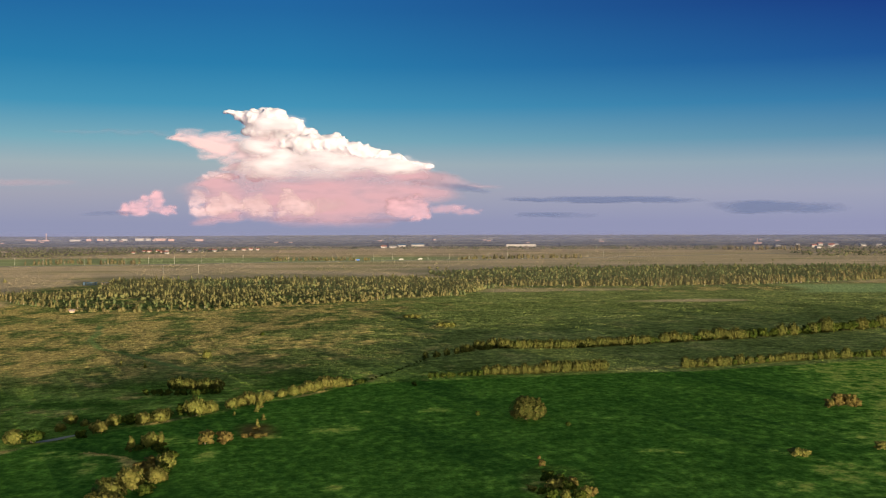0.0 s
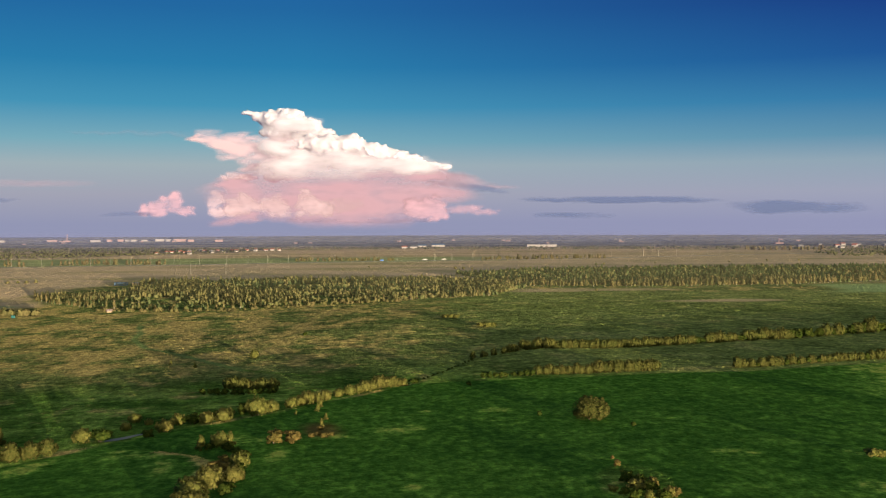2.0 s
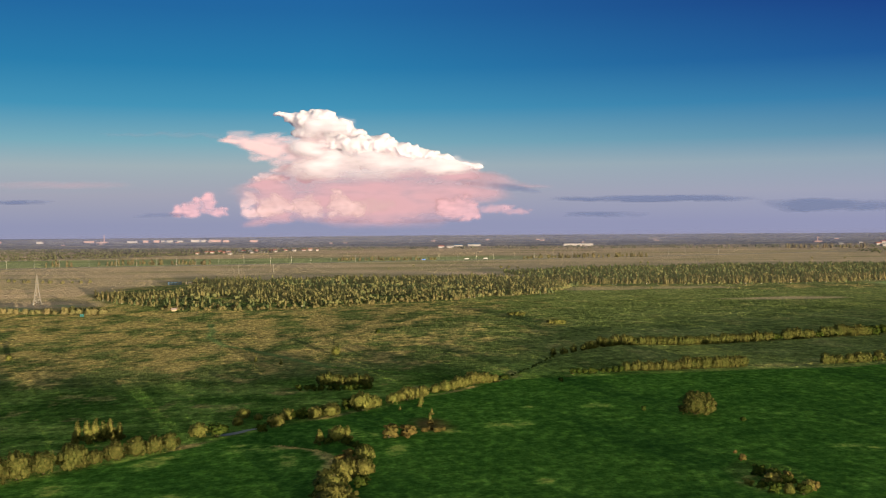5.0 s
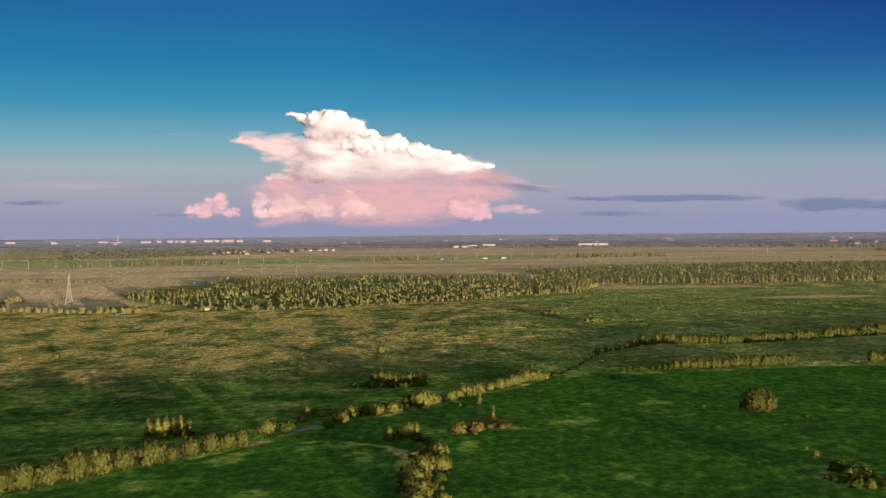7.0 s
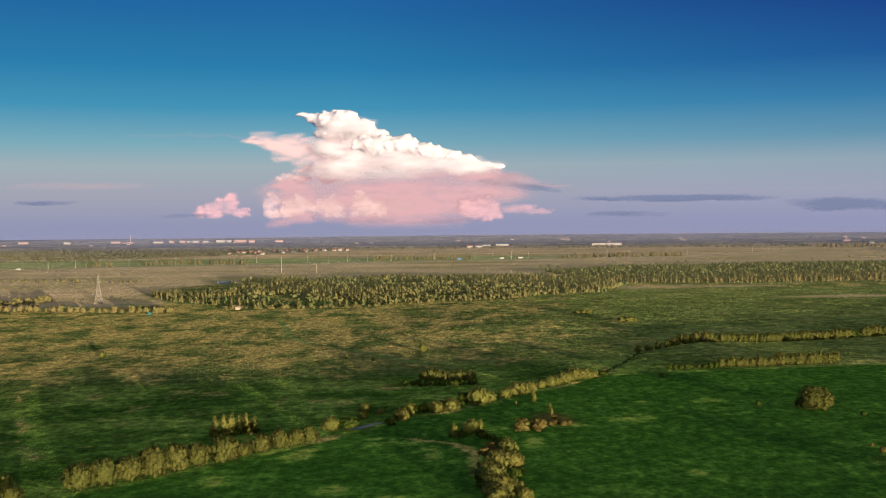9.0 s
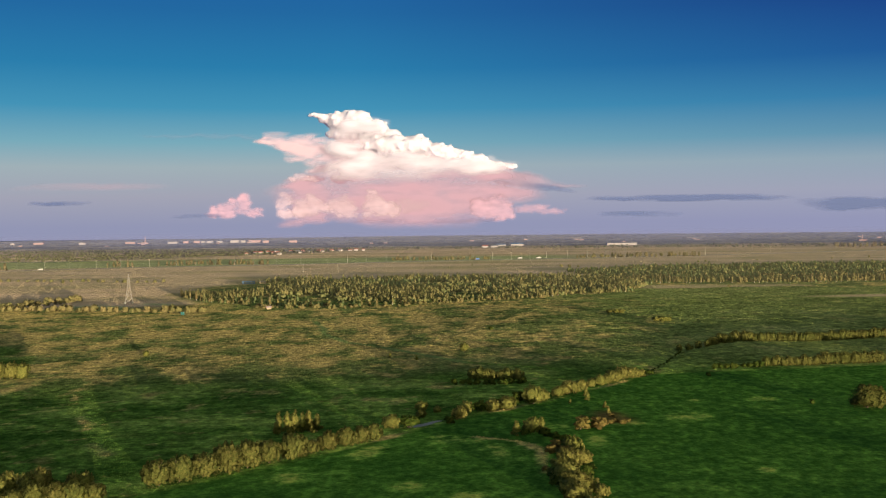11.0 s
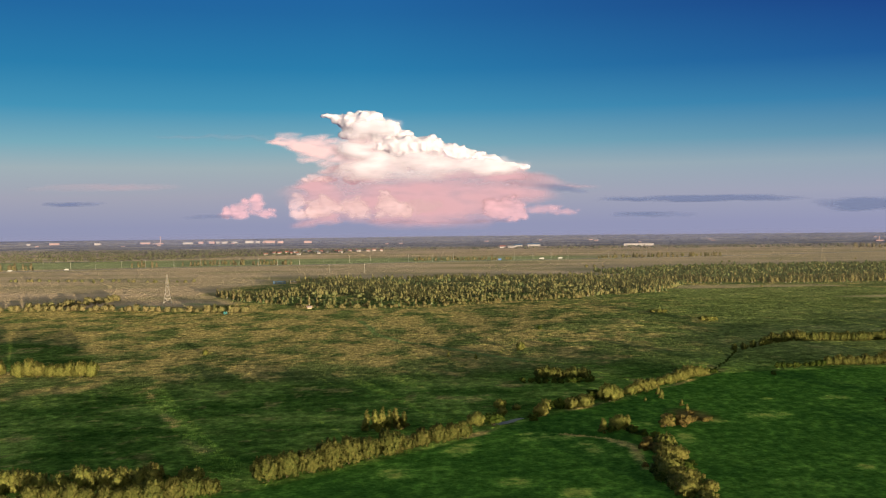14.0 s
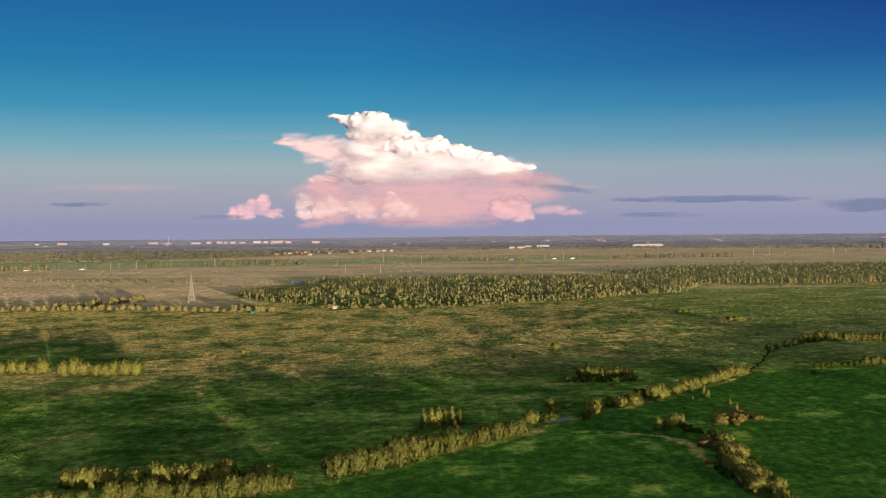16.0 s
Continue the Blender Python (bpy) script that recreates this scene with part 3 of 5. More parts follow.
def crown_arrays(rng, lumps, leaves, size, core=0.8, rough=0.4, flat=1.0):
    """Leaf cards round overlapping lumps (x, y, z, rx, rz), and a rough inner body."""
    V, F, k = [], [], 0
    w = np.array([l[3] * l[4] for l in lumps])
    w = w / w.sum()
    for (x, y, z, rx, rz) in lumps:
        v = ICO_V * (1 + rng.uniform(-0.12, 0.12, (len(ICO_V), 1))) * np.array([rx, rx, rz]) * core + np.array([x, y, z])
        V.append(v)
        F.append(ICO_F + k)
        k += len(v)
    pick = rng.choice(len(lumps), leaves, p=w)
    L = np.array(lumps)[pick]
    d = rng.normal(size=(leaves, 3))
    d /= np.linalg.norm(d, axis=1, keepdims=True)
    d[:, 2] = np.where(d[:, 2] < -0.75, -d[:, 2], d[:, 2])
    pos = L[:, :3] + d * np.stack([L[:, 3], L[:, 3], L[:, 4]], 1) * rng.uniform(0.74, 1.08, (leaves, 1))
    nrm = d + rng.normal(scale=0.45, size=(leaves, 3))
    nrm /= np.linalg.norm(nrm, axis=1, keepdims=True)
    a = np.cross(nrm, rng.normal(size=(leaves, 3)))
    a /= np.linalg.norm(a, axis=1, keepdims=True)
    b = np.cross(nrm, a)
    s = size * rng.uniform(0.6, 1.3, (leaves, 1))
    t = s * rng.uniform(0.5, 0.9, (leaves, 1))
    quad = np.stack([pos - a * s, pos - b * t, pos + a * s, pos + b * t], 1).reshape(-1, 3)
    idx = np.arange(leaves * 4).reshape(-1, 4) + k
    tri = np.concatenate([idx[:, [0, 1, 2]], idx[:, [0, 2, 3]]])
    whole = (pos - np.array(lumps[0][:3])) / np.array([lumps[0][3], lumps[0][3], lumps[0][4]])
    out = d * 0.2 + whole * 0.8 + rng.normal(scale=rough, size=(leaves, 3))
    # leaves hang every way, so crowns catch level light up to their tops
    out[:, 2] *= flat
    out /= np.linalg.norm(out, axis=1, keepdims=True)
    body = np.concatenate(V)
    nb = body - np.array(lumps[0][:3])
    nb /= np.linalg.norm(nb, axis=1, keepdims=True)
    nb = nb + rng.normal(scale=rough * 0.6, size=nb.shape)
    nb[:, 2] *= flat
    nb /= np.linalg.norm(nb, axis=1, keepdims=True)
    return np.concatenate([body, quad]), np.concatenate(F + [tri]), np.concatenate([nb, np.repeat(out, 4, axis=0)])


def round_lumps(rng, h, r, n):
    out = [(0, 0, h * 0.48, r * 0.68, h * 0.42)]
    for i in range(n):
        a, q = rng.uniform(0, 6.283), rng.uniform(0.5, 0.9)
        z = rng.uniform(0.13, 0.86) * h
        s = 1 - abs(z / h - 0.5) * 0.8
        out.append((math.cos(a) * r * q * s, math.sin(a) * r * q * s, z, r * rng.uniform(0.20, 0.38) * (24 / max(n, 24)) ** 0.55, h * rng.uniform(0.09, 0.17) * (24 / max(n, 24)) ** 0.45))
    return out


def plume_lumps(rng, h, r, n):
    """A full dome, leafy to the ground, with upright shoots half sunk in it."""
    out = [(0, 0, h * 0.40, r * 0.86, h * 0.47)]
    for i in range(n):
        a, e = rng.uniform(0, 6.283), math.asin(rng.uniform(-0.75, 1.0))
        q = rng.uniform(0.78, 0.97)
        rz = h * rng.uniform(0.08, 0.16)
        out.append((math.cos(a) * math.cos(e) * r * q, math.sin(a) * math.cos(e) * r * q, max(rz * 0.7, h * 0.42 + math.sin(e) * h * 0.46 * q), r * rng.uniform(0.09, 0.16), rz))
    return out


def tall_lumps(rng, h, r, n):
    out = [(0, 0, h * 0.46, r * 0.62, h * 0.45)]
    for i in range(n):
        z = rng.uniform(0.08, 0.93)
        a, q = rng.uniform(0, 6.283), (1 - z) * 0.75 + 0.1
        out.append((math.cos(a) * r * q, math.sin(a) * r * q, z * h, r * (0.5 - 0.32 * z) * rng.uniform(0.8, 1.2), h * rng.uniform(0.07, 0.12)))
    return out


def tube(pts, radii, sides=6):
    V, F = [], []
    for p, r in zip(pts, radii):
        for j in range(sides):
            a = j * 2 * math.pi / sides
            V.append((p[0] + r * math.cos(a), p[1] + r * math.sin(a), p[2]))
    for i in range(len(pts) - 1):
        for j in range(sides):
            j2 = (j + 1) % sides
            F.append([i * sides + j, i * sides + j2, (i + 1) * sides + j2, (i + 1) * sides + j])
    return V, F


def trunk_arrays(rng, h, stems, spread):
    V, F = [], []
    for s in range(stems):
        a = rng.uniform(0, 6.283)
        top = (math.cos(a) * spread, math.sin(a) * spread, h * 0.75)
        base = (math.cos(a) * 0.12 * stems, math.sin(a) * 0.12 * stems, -0.6)
        pts = [tuple(base[k] + (top[k] - base[k]) * f + (rng.uniform(-0.1, 0.1) if k < 2 else 0) for k in range(3)) for f in (0, 0.3, 0.65, 1)]
        v, f = tube(pts, [0.02 * h, 0.016 * h, 0.011 * h, 0.004 * h])
        F += [[i + len(V) for i in q] for q in f]
        V += v
    return V, F


KINDS = {}


def tree_kind(key, seed, name, label, lump_fn, h, r, n, leaves, size, leaf, stems=1, flat=0.85):
    rng = np.random.default_rng(seed)
    root = new(name)
    tv, tf = trunk_arrays(rng, h, stems, r * 0.35)
    part("trunk", mesh_of("trunk", tv, tf, BIRCH_BARK if "birch" in name else BARK), root)
    cv, cf, cn = crown_arrays(rng, lump_fn(rng, h, r, n), leaves, size, flat=flat)
    me = mesh_of("crown", cv, cf, leaf)
    me.normals_split_custom_set_from_vertices(cn.tolist())
    part("crown", me, root)
    tagged(root, label, "bush" if name in ("bush", "shrub") else "tree")
    KINDS[key] = [root, False]
    return root


def plant(key, x, y, s=1.0, sz=None, turn=None, group="", label=""):
    """Stands one tree of a kind on the ground; the first use takes the original."""
    root, used = KINDS[key]
    z = float(ground_height(x, y)) - 0.15
    m = pose(x, y, z, 0, 0, random.uniform(0, 360) if turn is None else turn) @ Matrix.Diagonal((s, s, sz or s, 1))
    if used:
        ob = copy_thing(root, m)
        ob.scale = (s, s, sz or s)
        ob.matrix_basis = m
    else:
        ob, KINDS[key][1] = root, True
        ob.matrix_basis = m
    tagged(ob, label, "", group)
    return ob


W_LABEL = "rounded golden-green willow lit by low sun"
for i in range(5):
    tree_kind("willow%d" % i, 10 + i, "willow_tree", W_LABEL, plume_lumps, 7.5, 3.7, 36, 2600, 0.18, LEAF, 2)
# hedge willows carry their partial shade in the leaf colour
for i in range(4):
    tree_kind("hedge%d" % i, 110 + i, "willow_tree", "olive willow of the dense ditch hedge, partial shade in its colour", plume_lumps, 7.5, 4.3, 48, 5200, 0.155, LEAF_OLIVE_DIM, 2)
tree_kind("dome", 19, "willow_tree", W_LABEL, plume_lumps, 7.5, 4.2, 44, 9000, 0.15, LEAF_DOME, 3)
for i in range(3):
    tree_kind("far_willow%d" % i, 90 + i, "willow_tree", W_LABEL, plume_lumps, 7.5, 3.7, 16, 680, 0.35, LEAF_OLIVE_DIM, 2)
for i in range(3):
    tree_kind("slim%d" % i, 20 + i, "alder_tree", "slim upright alder with olive leaves", tall_lumps, 8.5, 2.2, 18, 1300, 0.21, LEAF, 1)
for i in range(3):
    tree_kind("shrub%d" % i, 30 + i, "shrub", "low spreading green shrub in the meadow", round_lumps, 2.6, 2.4, 10, 500, 0.22, LEAF, 3)
for i in range(2):
    tree_kind("red%d" % i, 40 + i, "bush", "rusty brown bush with dry leaves", round_lumps, 4.0, 2.3, 22, 1700, 0.15, LEAF_RED, 3)
for i in range(2):
    tree_kind("dark%d" % i, 50 + i, "bush", "dark green bush on the ditch bank", round_lumps, 4.5, 3.0, 14, 620, 0.29, LEAF_DARK, 3)
for i in range(3):
    tree_kind("birch%d" % i, 60 + i, "birch_tree", "tall slender birch at the edge of the wood", tall_lumps, 11, 1.9, 12, 300, 0.42, LEAF_FAR, 1, 0.35)
for i in range(2):
    tree_kind("pine%d" % i, 70 + i, "young_tree", "bushy young tree at the edge of the wood", round_lumps, 8, 3.0, 10, 300, 0.45, LEAF_FAR, 1, 0.35)


for i in range(3):
    tree_kind("roadside%d" % i, 64 + i, "birch_tree", "tan leafing birch beside the country road", tall_lumps, 10, 3.0, 7, 130, 0.75, LEAF_ROAD, 1, 0.5)


for i in range(3):
    tree_kind("gold%d" % i, 80 + i, "bush", "rounded golden bush out on the plain", round_lumps, 5.5, 3.7, 9, 240, 0.5, LEAF_FAR, 2, 0.35)


def along(pts, step, jitter=0.0):
    """Points at even steps along a line, moved aside at random."""
    out, carry = [], 0.0
    for (x0, y0), (x1, y1) in zip(pts, pts[1:]):
        n = math.hypot(x1 - x0, y1 - y0)
        d = carry
        while d < n:
            f = d / n
            out.append((x0 + (x1 - x0) * f + random.uniform(-jitter, jitter), y0 + (y1 - y0) * f + random.uniform(-jitter, jitter)))
            d += step * random.uniform(0.8, 1.2)
        carry = d - n
    return out


def row(pts, step, keys, lo, hi, group, jitter=0.6):
    for x, y in along(pts, step, jitter):
        s = random.uniform(lo, hi)
        plant(random.choice(keys), x, y, s, s * random.uniform(0.9, 1.12), group=group)


WIL = ["willow0", "willow1", "willow2", "willow3", "willow4"]
WILF = ["far_willow0", "far_willow1", "far_willow2"]
HDG = ["hedge0", "hedge1", "hedge2", "hedge3"]
SLIM = ["slim0", "slim1", "slim2"]
RED = ["red0", "red1"]
DRK = ["dark0", "dark1"]
G1 = "trees along the near ditch"
row([(-191.0, 242.9), (-176, 258), (-162, 275)], 7.0, HDG, 0.84, 1.16, G1, 0.4)
row([(-160.5, 276.8), (-147, 292), (-141, 299)], 5.6, HDG, 0.64, 0.82, G1, 0.5)


def stand(spots, keys, group, tall=7.5):
    """Trees of given heights (x, y, height) at their places."""
    for i, (x, y, h) in enumerate(spots):
        s = h / tall
        plant(keys[i % len(keys)], x, y, s * random.uniform(1.15, 1.4), s, group=group)


# past the pool the trees stand singly, with dark bushes between
stand([(-138, 317, 5.4), (-116, 332.5, 4.8), (-114, 342, 4.9), (-105, 345, 4.9), (-99.5, 347.5, 5.6), (-100, 358, 3.6), (-90, 359, 7.8), (-86, 366, 5.2)], WIL, G1)
stand([(-80, 374, 4.6), (-75, 381, 6.0), (-69.5, 391, 4.8), (-65, 397.5, 4.0), (-61, 402.5, 4.9), (-55.7, 409, 5.7), (-50, 417, 6.5), (-45, 423, 5.2), (-41, 428.5, 4.7), (-52.8, 413, 5.2), (-58, 406, 4.4), (-47.5, 420, 5.2), (-72, 386, 4.6), (-88, 362.5, 5.0), (-77.5, 378, 4.6)], WIL, G1)
stand([(-132, 318, 5.0), (-118.5, 323.5, 3.0), (-109.4, 343.5, 4.4), (-95.7, 362, 4.2), (-92.5, 364, 3.8), (-103, 352, 3.4), (-36.5, 433, 2.6)], DRK, G1, 4.5)
stand([(-129.5, 334, 3.4), (-130.4, 346, 4.2), (-124.4, 343, 2.8)], WIL, G1)
stand([(-69, 367, 3.8), (-64, 351.5, 2.9), (-76, 360, 2.0)], SLIM, "saplings on the bank", 8.5)
row([(-261, 213), (-247, 217)], 4.0, HDG, 0.46, 0.60, G1)
row([(-244, 218), (-232, 221), (-220, 222)], 4.4, HDG, 0.58, 0.74, G1)
row([(-219, 222), (-215, 222), (-206, 226.5), (-200.2, 232.2)], 5.0, HDG, 0.70, 0.86, G1, 0.3)
row([(-260, 229), (-245, 231)], 3.4, WIL, 0.72, 0.92, G1)
row([(-242, 232), (-206, 240)], 4.0, WIL + ["dark0"], 0.62, 0.95, G1)
stand([(-209, 241, 4.4), (-226, 229, 6.6), (-218, 228.5, 5.6)], ["slim0", "slim1", "slim2"], G1, 8.5)
row([(-173, 307), (-167.5, 309), (-162, 311)], 2.2, SLIM, 0.80, 0.95, "slender trees behind the ditch")
G2 = "trees along the far ditch"
row([(-9, 515), (6, 524), (17, 544)], 6, WILF, 0.5, 0.7, G2)
row(SIDE_DITCH[:3], 4.5, DRK, 0.2, 0.32, G2)
row([(19, 548), (67, 548), (118, 568)], 3.2, WILF, 0.74, 0.94, G2, 0.8)
row([(118, 568), (180, 590)], 2.9, WILF + ["dark0"], 0.8, 1.05, G2, 0.8)
row([(180, 590), (234, 618)], 3.0, DRK + DRK + ["far_willow0"], 1.0, 1.3, G2, 1.2)
row([(234, 618), (290, 649), (360, 690)], 3.6, DRK + DRK + ["far_willow1"], 1.1, 1.45, G2, 1.2)
G3 = "trees along the field edge"
row([(-6, 443), (18, 450)], 3.0, DRK, 0.5, 0.75, G3)
row([(20, 453), (43, 456)], 2.8, WILF, 0.58, 0.76, G3, 0.7)
row([(46, 458), (77, 466)], 2.8, WILF, 0.80, 0.98, G3, 0.7)
row([(116, 474), (136, 481), (174, 496), (228, 512), (300, 535)], 3.2, WILF + DRK, 0.6, 0.85, G3)
G4 = "trees in the side ditch"
stand([(-91.3, 308.5, 5.8), (-80, 284.3, 5.6), (-78.4, 270, 5.2), (-83, 262, 7.0), (-84.6, 249, 7.2), (-83, 238, 6.8), (-79.8, 241, 5.8), (-82.5, 231, 5.6), (-79, 225.5, 4.6), (-77, 219, 4.4), (-76.3, 236, 3.6)], WIL, G4)
stand([(-96.6, 305.6, 5.2), (-88.5, 309.5, 5.6)], SLIM, G4, 8.5)
stand([(-84.8, 300, 2.6), (-87.5, 303, 2.8), (-81.5, 294, 3.2), (-78.5, 277, 3.4), (-81, 271, 3.2), (-78, 258, 3.2), (-87, 244, 3.0), (-87.5, 253, 2.6), (-94, 305.5, 2.4)], DRK, G4, 4.5)
stand([(-85.2, 286.4, 3.6), (-86.6, 280.8, 3.0), (-83.5, 279, 3.4), (-89.2, 260.2, 1.5)], RED, G4, 4.0)
stand([(-75.2, 313.4, 4.9), (-69.6, 315, 4.6)], RED, "rusty bushes on the bank", 4.0)
for x, y, s in ((-65, 323.5, 0.42), (-61, 323.5, 0.45), (-63, 326, 0.4), (-59, 326, 0.35), (-63.5, 335, 0.4)):
    plant(random.choice(RED), x, y, s * 1.5, s, group="rusty bushes on the bank", label="flat rusty scrub spreading over the bank")
row([(-114, 417), (-94, 416)], 2.8, WILF, 0.66, 0.82, "bushes on the wet island")
row([(-121, 404), (-112, 402), (-90, 406)], 3.0, DRK, 0.5, 0.7, "bushes on the wet island")
G5 = "clump of golden trees in the meadow"
row([(-385, 423), (-355, 420)], 5.2, WIL, 0.9, 1.15, G5)
row([(-349, 418), (-315, 418)], 5.0, WIL, 0.95, 1.25, G5)
plant("dome", 29.8, 353.5, 1.72, 1.22, label="lone rounded dark olive bush standing in the green field")
for x, y, k, s in ((150.2, 377.4, "red0", 1.35), (154.5, 377.4, "red1", 1.35), (146, 374.5, "red1", 0.95), (157, 376, "red0", 0.9), (105.4, 295, "shrub1", 1.2), (107.8, 296.2, "shrub0", 1.0), (134.7, 304.3, "shrub2", 1.1), (-12.5, 424, "dark1", 0.45), (43, 341, "dark0", 0.42), (12.4, 361, "dark1", 0.42),
                   (28.3, 285, "red0", 0.55), (28, 268, "dark1", 0.75), (29.6, 258.5, "shrub1", 1.4), (32.3, 257, "dark0", 0.8), (34.4, 263, "red1", 0.75), (36.3, 252.5, "willow0", 0.48), (25.4, 255, "dark0", 0.55), (27.5, 251, "dark1", 0.7), (31, 250.5, "willow2", 0.42), (34.3, 249.5, "dark0", 0.75), (30.9, 266, "shrub2", 1.0), (23, 259, "shrub0", 0.7), (28.4, 294, "red0", 0.3), (38.2, 254, "red1", 0.7), (31, 264, "dark1", 0.7),
                   (-69, 375, "slim2", 0.5), (-64, 340, "slim1", 0.4), (2, 641, "shrub0", 1.5), (-2, 641, "shrub1", 1.4), (6, 642, "shrub2", 1.3), (-22, 698, "shrub1", 1.3), (-26, 699, "shrub0", 1.2), (-18, 698, "shrub2", 1.2),
                   (-121.5, 509, "willow1", 0.72), (-286, 493, "willow3", 0.5), (-158, 486, "slim0", 0.4), (-144, 478, "slim1", 0.4), (-109, 598, "dark0", 0.6)):
    plant(k, x, y, s)


# ---- the wood ----
def spruce_lumps(rng, h, r, n):
    """A pointed crown in narrowing tiers."""
    return [(rng.normal(scale=0.12), rng.normal(scale=0.12), h * (0.14 + 0.80 * i / n), r * (1.0 - 0.86 * i / n), h * 0.85 / n) for i in range(n)]


def lowpoly(rng, shape, leaves=24):
    if shape == "spruce":
        l = spruce_lumps(rng, 9.5, 2.6, 4)
    elif shape == "tall":
        l = tall_lumps(rng, 10.5, 2.3, 3 if leaves > 20 else 1 if leaves > 2 else 0)
    else:
        l = round_lumps(rng, 8, 3.0, 3 if leaves > 20 else 1 if leaves > 2 else 0)
    return crown_arrays(rng, l, leaves, 0.5, 0.9, 0.4, 0.2)


def woodland(name, label, spots, material, seed, tall=0.6, lo=0.7, hi=1.15, leaves=26, front=None, pointed=False, squat=1.0):
    rng = np.random.default_rng(seed)
    protos = [lowpoly(rng, "spruce" if pointed else "tall" if i < 6 else "round", leaves) for i in range(10)]
    V, F, N, k = [], [], [], 0
    for x, y in spots:
        v, f, nv = protos[rng.integers(0, 6) if rng.random() < tall else rng.integers(6, 10)]
        a, s = rng.uniform(0, 6.283), lo + (hi - lo) * rng.beta(1.6, 2.2)
        if front:
            # young growth at the edge, older trees behind
            s *= 0.66 + 0.30 * min(1.0, max(0.0, (y - np.interp(x, [p[0] for p in front], [p[1] for p in front])) / 200))
        wide = rng.uniform(0.9, 1.5) / squat
        ca, sa = math.cos(a) * s * wide, math.sin(a) * s * wide
        w = np.stack([v[:, 0] * ca - v[:, 1] * sa + x, v[:, 0] * sa + v[:, 1] * ca + y, v[:, 2] * s * squat * rng.uniform(0.75, 1.08)], 1)
        V.append(w)
        F.append(f + k)
        c, d = math.cos(a), math.sin(a)
        N.append(np.stack([nv[:, 0] * c - nv[:, 1] * d, nv[:, 0] * d + nv[:, 1] * c, nv[:, 2]], 1))
        k += len(w)
    me = fast_mesh(name, np.concatenate(V), np.concatenate(F), material)
    me.normals_split_custom_set_from_vertices(np.concatenate(N).tolist())
    return tagged(new(name, me), label, "woodland", kind="stuff")


def scatter(rng, poly, n, gap=None):
    xs, ys = [p[0] for p in poly], [p[1] for p in poly]
    out = []
    while len(out) < n:
        x, y = rng.uniform(min(xs), max(xs)), rng.uniform(min(ys), max(ys))
        if inside(poly, x, y) and (gap is None or gap(x, y) > rng.uniform(-0.16, 0.06)):
            out.append((x, y))
    return out


def clearings(x, y):
    if -425 < x < -345 and 940 < y < 1112:
        return -1.0     # the sheds stand in the open
    return float(vnoise(np.array(x / 70.0), np.array(y / 45.0), 77) + 0.5 * vnoise(np.array(x / 25.0), np.array(y / 20.0), 78))


def belt_front(x, y):
    """The birches stand thick along the belt's edge and thin out behind it."""
    deep = y - float(np.interp(x, [p[0] for p in WOOD_B[:8]], [p[1] for p in WOOD_B[:8]]))
    return 0.5 * clearings(x, y) + 0.22 - 0.0045 * deep


def thickets(x, y):
    if -425 < x < -345 and 940 < y < 1112:
        return -1.0
    return float(vnoise(np.array(x / 60.0 + 9), np.array(y / 50.0), 79)) + 0.0012 * (y - 1000)


rng = np.random.default_rng(5)
for x, y in along(FRONT, 7.5, 3):
    k = random.choice(["pine0", "gold1", "birch0", "birch1", "birch2", "gold2"])
    s = random.uniform(0.55, 0.95)
    plant(k, x, y + 4, s, group="trees at the edge of the wood")
for x, y in along(WOOD_B[:7], 5.5, 3):
    s = random.uniform(0.7, 1.05)
    plant(random.choice(["birch0", "birch1", "birch2", "pine0"]), x, y + 3, s, group="trees at the edge of the wood")
woodland("young_wood", "young mixed wood of birch and willow on the plain", scatter(rng, FRONT + BACK, 2700, lambda x, y: 1.8 * clearings(x, y) - 0.02), LEAF_FAR, 6, 0.6, 0.62, 0.98, 32, front=FRONT, squat=1.12)
woodland("young_spruces", "dark young spruces standing among the birches", scatter(rng, FRONT + BACK, 700, thickets), LEAF_SPRUCE, 16, 1.0, 0.45, 0.9, 24, front=FRONT, pointed=True)
woodland("birch_wood", "dense belt of birches across the plain", scatter(rng, WOOD_B, 1500, belt_front), LEAF_FAR, 7, 0.7, 0.62, 0.98, 32, front=WOOD_B[:8], squat=1.1)
woodland("belt_spruces", "dark spruces behind the belt of birches", scatter(rng, WOOD_B, 2300, thickets), LEAF_SPRUCE, 17, 1.0, 0.58, 0.98, 12, front=WOOD_B[:8], pointed=True)
woodland("wood_undergrowth", "dense low green undergrowth filling the wood", scatter(rng, FRONT + BACK, 1300, lambda x, y: 0.12 + clearings(x, y)), LEAF_UNDER, 26, 0.0, 0.75, 1.15, 6, front=FRONT, squat=0.85)
woodland("belt_undergrowth", "dense low green undergrowth behind the birches", scatter(rng, WOOD_B, 2000, thickets), LEAF_UNDER, 27, 0.0, 0.7, 1.05, 6, front=WOOD_B[:8], squat=0.9)

